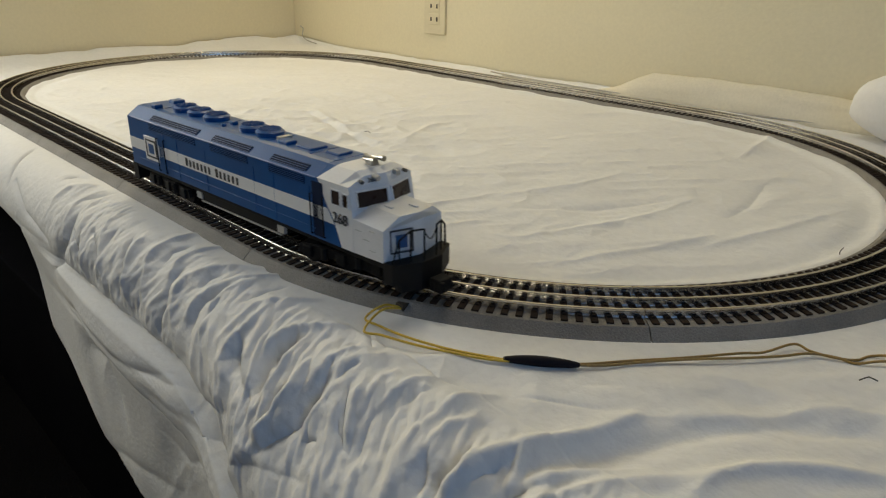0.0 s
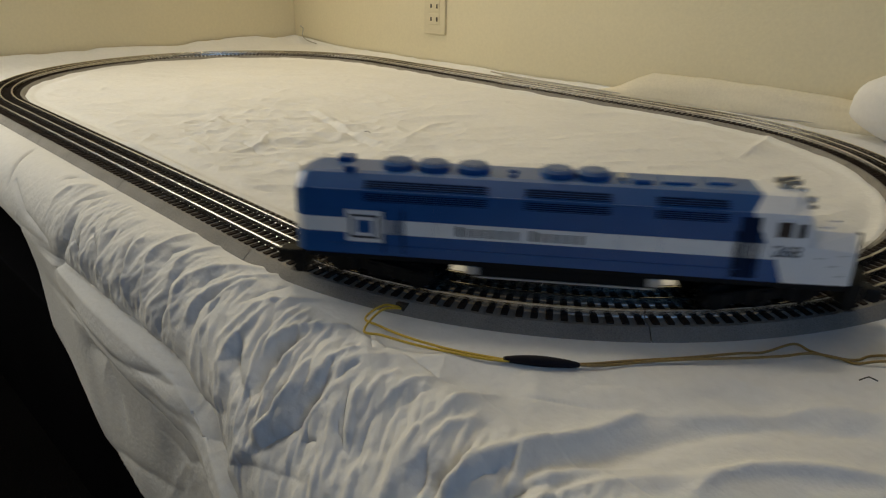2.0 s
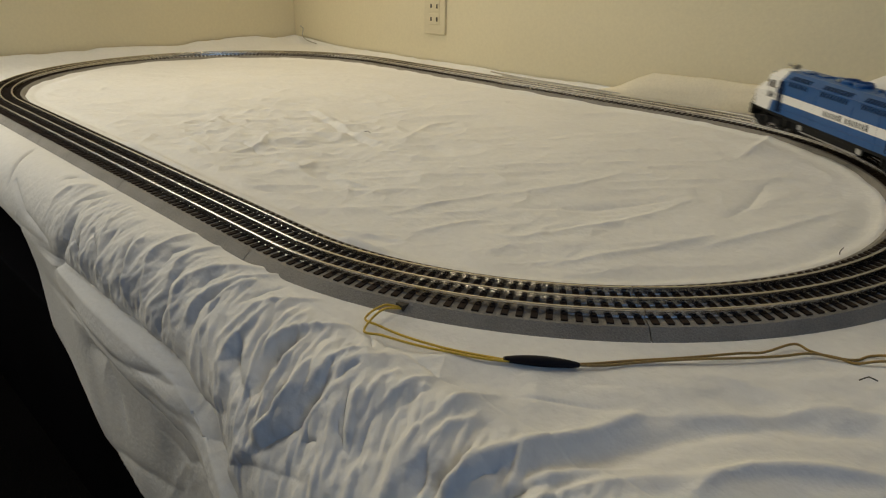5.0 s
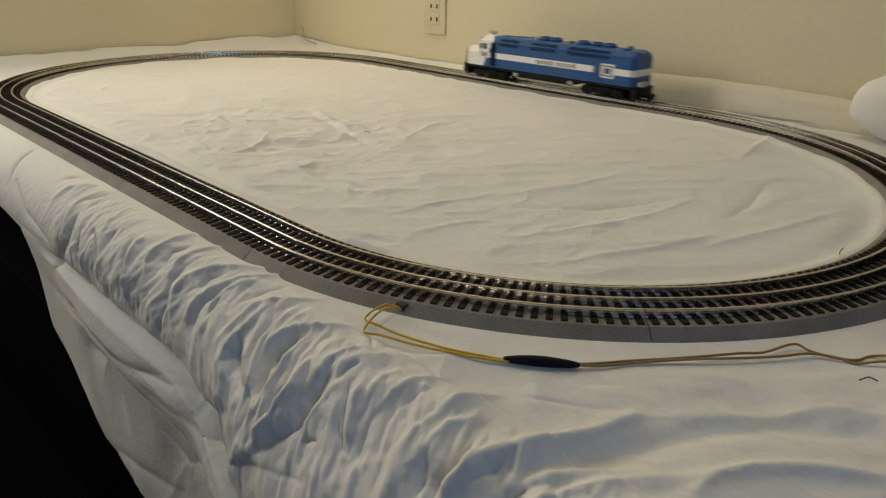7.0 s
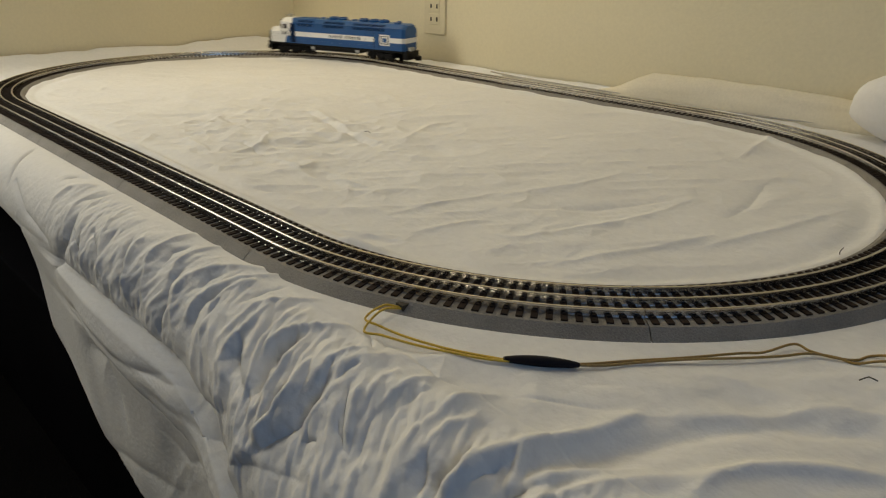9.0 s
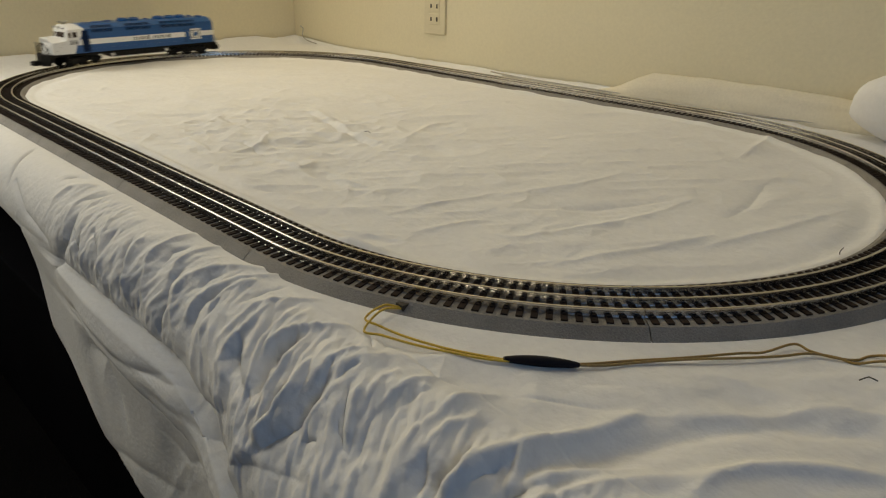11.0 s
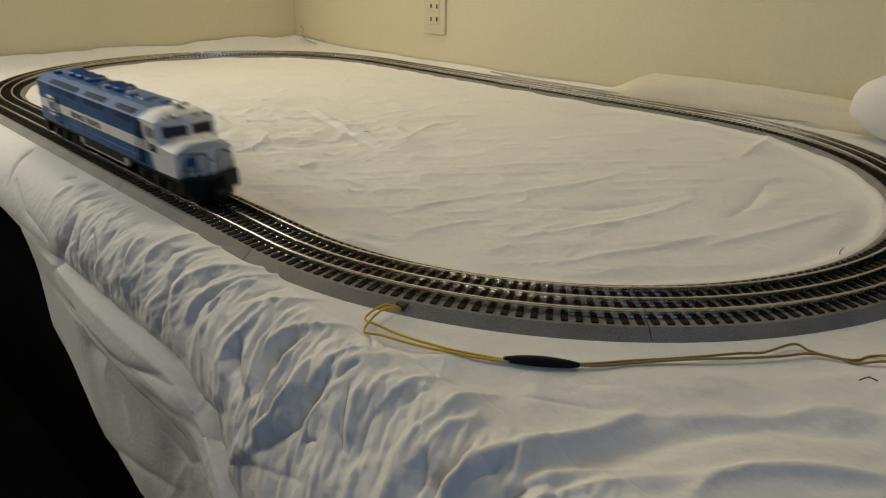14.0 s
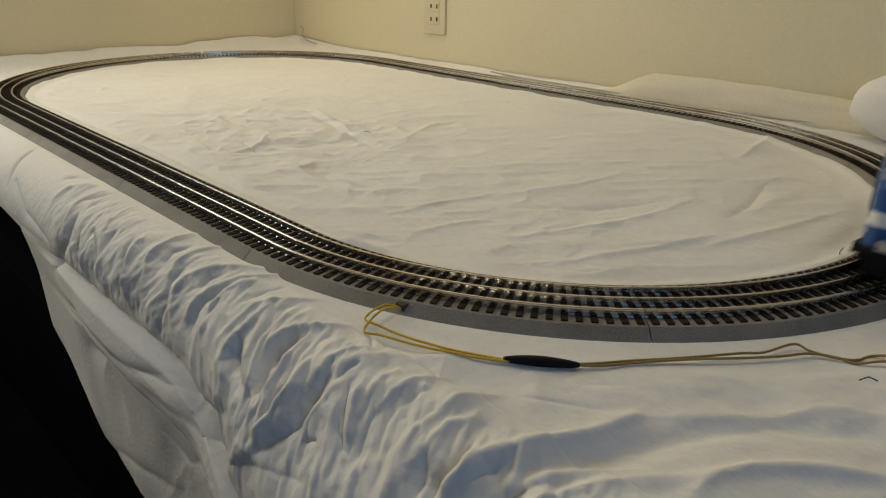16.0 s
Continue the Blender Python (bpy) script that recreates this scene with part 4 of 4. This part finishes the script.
for n, pts in enumerate(([(0.380, 0.001, 0.003), (0.384, 0.003, 0.0035), (0.388, 0.007, 0.003)], [(0.101, -0.068, 0.003), (0.106, -0.066, 0.004), (0.112, -0.067, 0.003)], [(0.788, -0.256, 0.006), (0.791, -0.253, 0.008), (0.792, -0.250, 0.007), (0.796, -0.249, 0.006)], [(0.716, -0.056, 0.002), (0.7145, -0.055, 0.006), (0.716, -0.053, 0.010)])):
    tagged(tube("thread", pts, 0.0004, THREAD), "short loose dark thread on the sheet", "thread", "loose threads")

# outlet plate on the wall
plate = thing("wall_outlet", "ivory duplex outlet plate on the cream wall", "outlet")
OX, OZ = -0.334, 0.112
part("cover_plate", boxm(OX - 0.0335, OX + 0.0335, BACK - 0.005, BACK + 0.001, OZ - 0.0465, OZ + 0.0665, bevel=0.0016), IVORY, plate, "ivory cover plate")
for rz in (OZ - 0.0135, OZ + 0.0145):
    part("receptacle", boxm(OX - 0.0165, OX + 0.0165, BACK - 0.0062, BACK - 0.004, rz - 0.0115, rz + 0.0115, bevel=0.0008), IVORY, plate)
    for sx, hh in ((-0.0095, 0.0042), (0.0095, 0.0046)):
        part("slot", boxm(OX + sx - 0.0024, OX + sx + 0.0024, BACK - 0.0066, BACK - 0.005, rz - hh, rz + hh, bevel=0.0004), HOLE, plate, "dark slot")

# cream blanket tucked between the bed and the wall, its rolled edge showing
roll_bm = bmesh.new()
rings = []
for i in range(161):
    x = 0.10 + 0.96 * i / 160
    h = float(np.interp(x, [0.10, 0.143, 0.163, 0.195, 0.228, 0.311, 0.425, 0.541, 0.60, 1.1], [0.002, 0.008, 0.014, 0.031, 0.044, 0.046, 0.047, 0.043, 0.039, 0.04]))
    h += 0.0022 * noise.noise((x * 14, 3.1, 0)) + 0.001 * noise.noise((x * 45, 1.7, 0))
    ring = []
    for k in range(13):
        a = math.pi / 2 * k / 12
        wob = 0.0035 * noise.noise((x * 11, k * 0.35, 5.0)) * math.sin(2 * a)
        ring.append(roll_bm.verts.new((x, BACK - 0.006 - 0.026 * math.cos(a) ** 1.3 + wob, -0.002 + (h + 0.002) * math.sin(a) ** 0.8)))
    ring.append(roll_bm.verts.new((x, BACK - 0.003, -0.002)))
    rings.append(ring)
for a, b in zip(rings, rings[1:]):
    for k in range(14):
        j = (k + 1) % 14
        roll_bm.faces.new((a[k], a[j], b[j], b[k]))
roll_bm.faces.new(rings[0]), roll_bm.faces.new(rings[-1][::-1])
tagged(part("blanket", roll_bm, BLANKET, smooth=True), "pale cream blanket bunched between bed and wall", "blanket")

# pillow in the far corner of the bed
pb = bmesh.new()
bmesh.ops.create_uvsphere(pb, u_segments=64, v_segments=32, radius=1.0)
for v in pb.verts:
    x, y, z = v.co
    f = 1 + 0.04 * noise.noise(v.co * 2.2) + 0.015 * noise.noise(v.co * 7)
    sq = lambda t: math.copysign(abs(t) ** 0.8, t)
    v.co = Vector((sq(x) * 0.20 * f, sq(y) * 0.062 * f, sq(z) * 0.056 * f))
pillow = part("pillow", pb, PILLOW, smooth=True)
pillow.matrix_world = pose(0.762, 0.412, 0.050, rz=-12)
tagged(pillow, "plump white pillow against the wall", "pillow")

# ---------------------------------------------------------------- what moves


def along(s):
    s = s % TOT
    if s < L:
        return Vector((-L / 2 + s, -R)), 0.0
    s -= L
    if s < math.pi * R:
        a = -math.pi / 2 + s / R
        return Vector((L / 2 + R * math.cos(a), R * math.sin(a))), s / R
    s -= math.pi * R
    if s < L:
        return Vector((L / 2 - s, R)), math.pi
    s -= L
    a = math.pi / 2 + s / R
    return Vector((-L / 2 + R * math.cos(a), R * math.sin(a))), math.pi + s / R


# seconds and metres run along the oval
RUN = [(0.0, 0.7285), (0.3, 0.745), (0.6, 0.771), (0.9, 0.804), (1.2, 0.850), (1.5, 0.903), (1.8, 0.965), (2.0, 1.008), (2.4, 1.100), (2.7, 1.168), (3.0, 1.240), (3.5, 1.352), (4.0, 1.438),
       (5.2, 1.745), (6.3, 2.043), (6.6, 2.133), (6.9, 2.228), (7.2, 2.318), (7.5, 2.407), (7.8, 2.503), (8.1, 2.595), (8.4, 2.682), (8.7, 2.763), (9.0, 2.840), (9.2, 2.892)]
RUN += [(10.3, 3.165), (11.3, 3.440), (11.5, 3.505), (12.0, 3.668), (12.5, 3.845), (12.9, 3.965), (13.2, 4.062), (13.5, 4.168), (13.8, 4.288), (14.1, 4.416), (14.4, 4.556), (14.6, 4.649), (14.8, 4.752),
        (15.0, 4.860), (15.2, 4.970), (15.4, 5.080), (15.6, 5.186), (15.8, 5.276), (16.0, 5.353)]


def run(t):
    """Metres run at t seconds: a smooth curve through RUN."""
    ts, ss = [a for a, _ in RUN], [b for _, b in RUN]
    n = len(ts)
    v = [(ss[min(i + 1, n - 1)] - ss[max(i - 1, 0)]) / (ts[min(i + 1, n - 1)] - ts[max(i - 1, 0)]) for i in range(n)]
    i = max(0, min(n - 2, sum(1 for a in ts if a <= t) - 1))
    h = ts[i + 1] - ts[i]
    u = (t - ts[i]) / h
    return (2 * u ** 3 - 3 * u * u + 1) * ss[i] + (u ** 3 - 2 * u * u + u) * h * v[i] + (3 * u * u - 2 * u ** 3) * ss[i + 1] + (u ** 3 - u * u) * h * v[i + 1]


def motions():
    rows, front_rows, rear_rows = [], [], []
    for k in range(0, 161):
        t = k / 10
        s = run(t)
        (a, ha), (b, hb) = along(s - PIVOT), along(s + PIVOT)
        mid, d = (a + b) / 2, b - a
        yaw = math.atan2(d.y, d.x)
        rows.append((t, pose(mid.x, mid.y, ZR - DROP, rz=math.degrees(yaw))))
        for h, x, out in ((hb, PIVOT, front_rows), (ha, -PIVOT, rear_rows)):
            turn = (h - yaw + math.pi) % (2 * math.pi) - math.pi
            out.append((t, pose(x, 0, DROP, rz=math.degrees(turn))))
    walk(loco, rows)
    walk(front_truck, front_rows)
    walk(rear_truck, rear_rows)


motions()
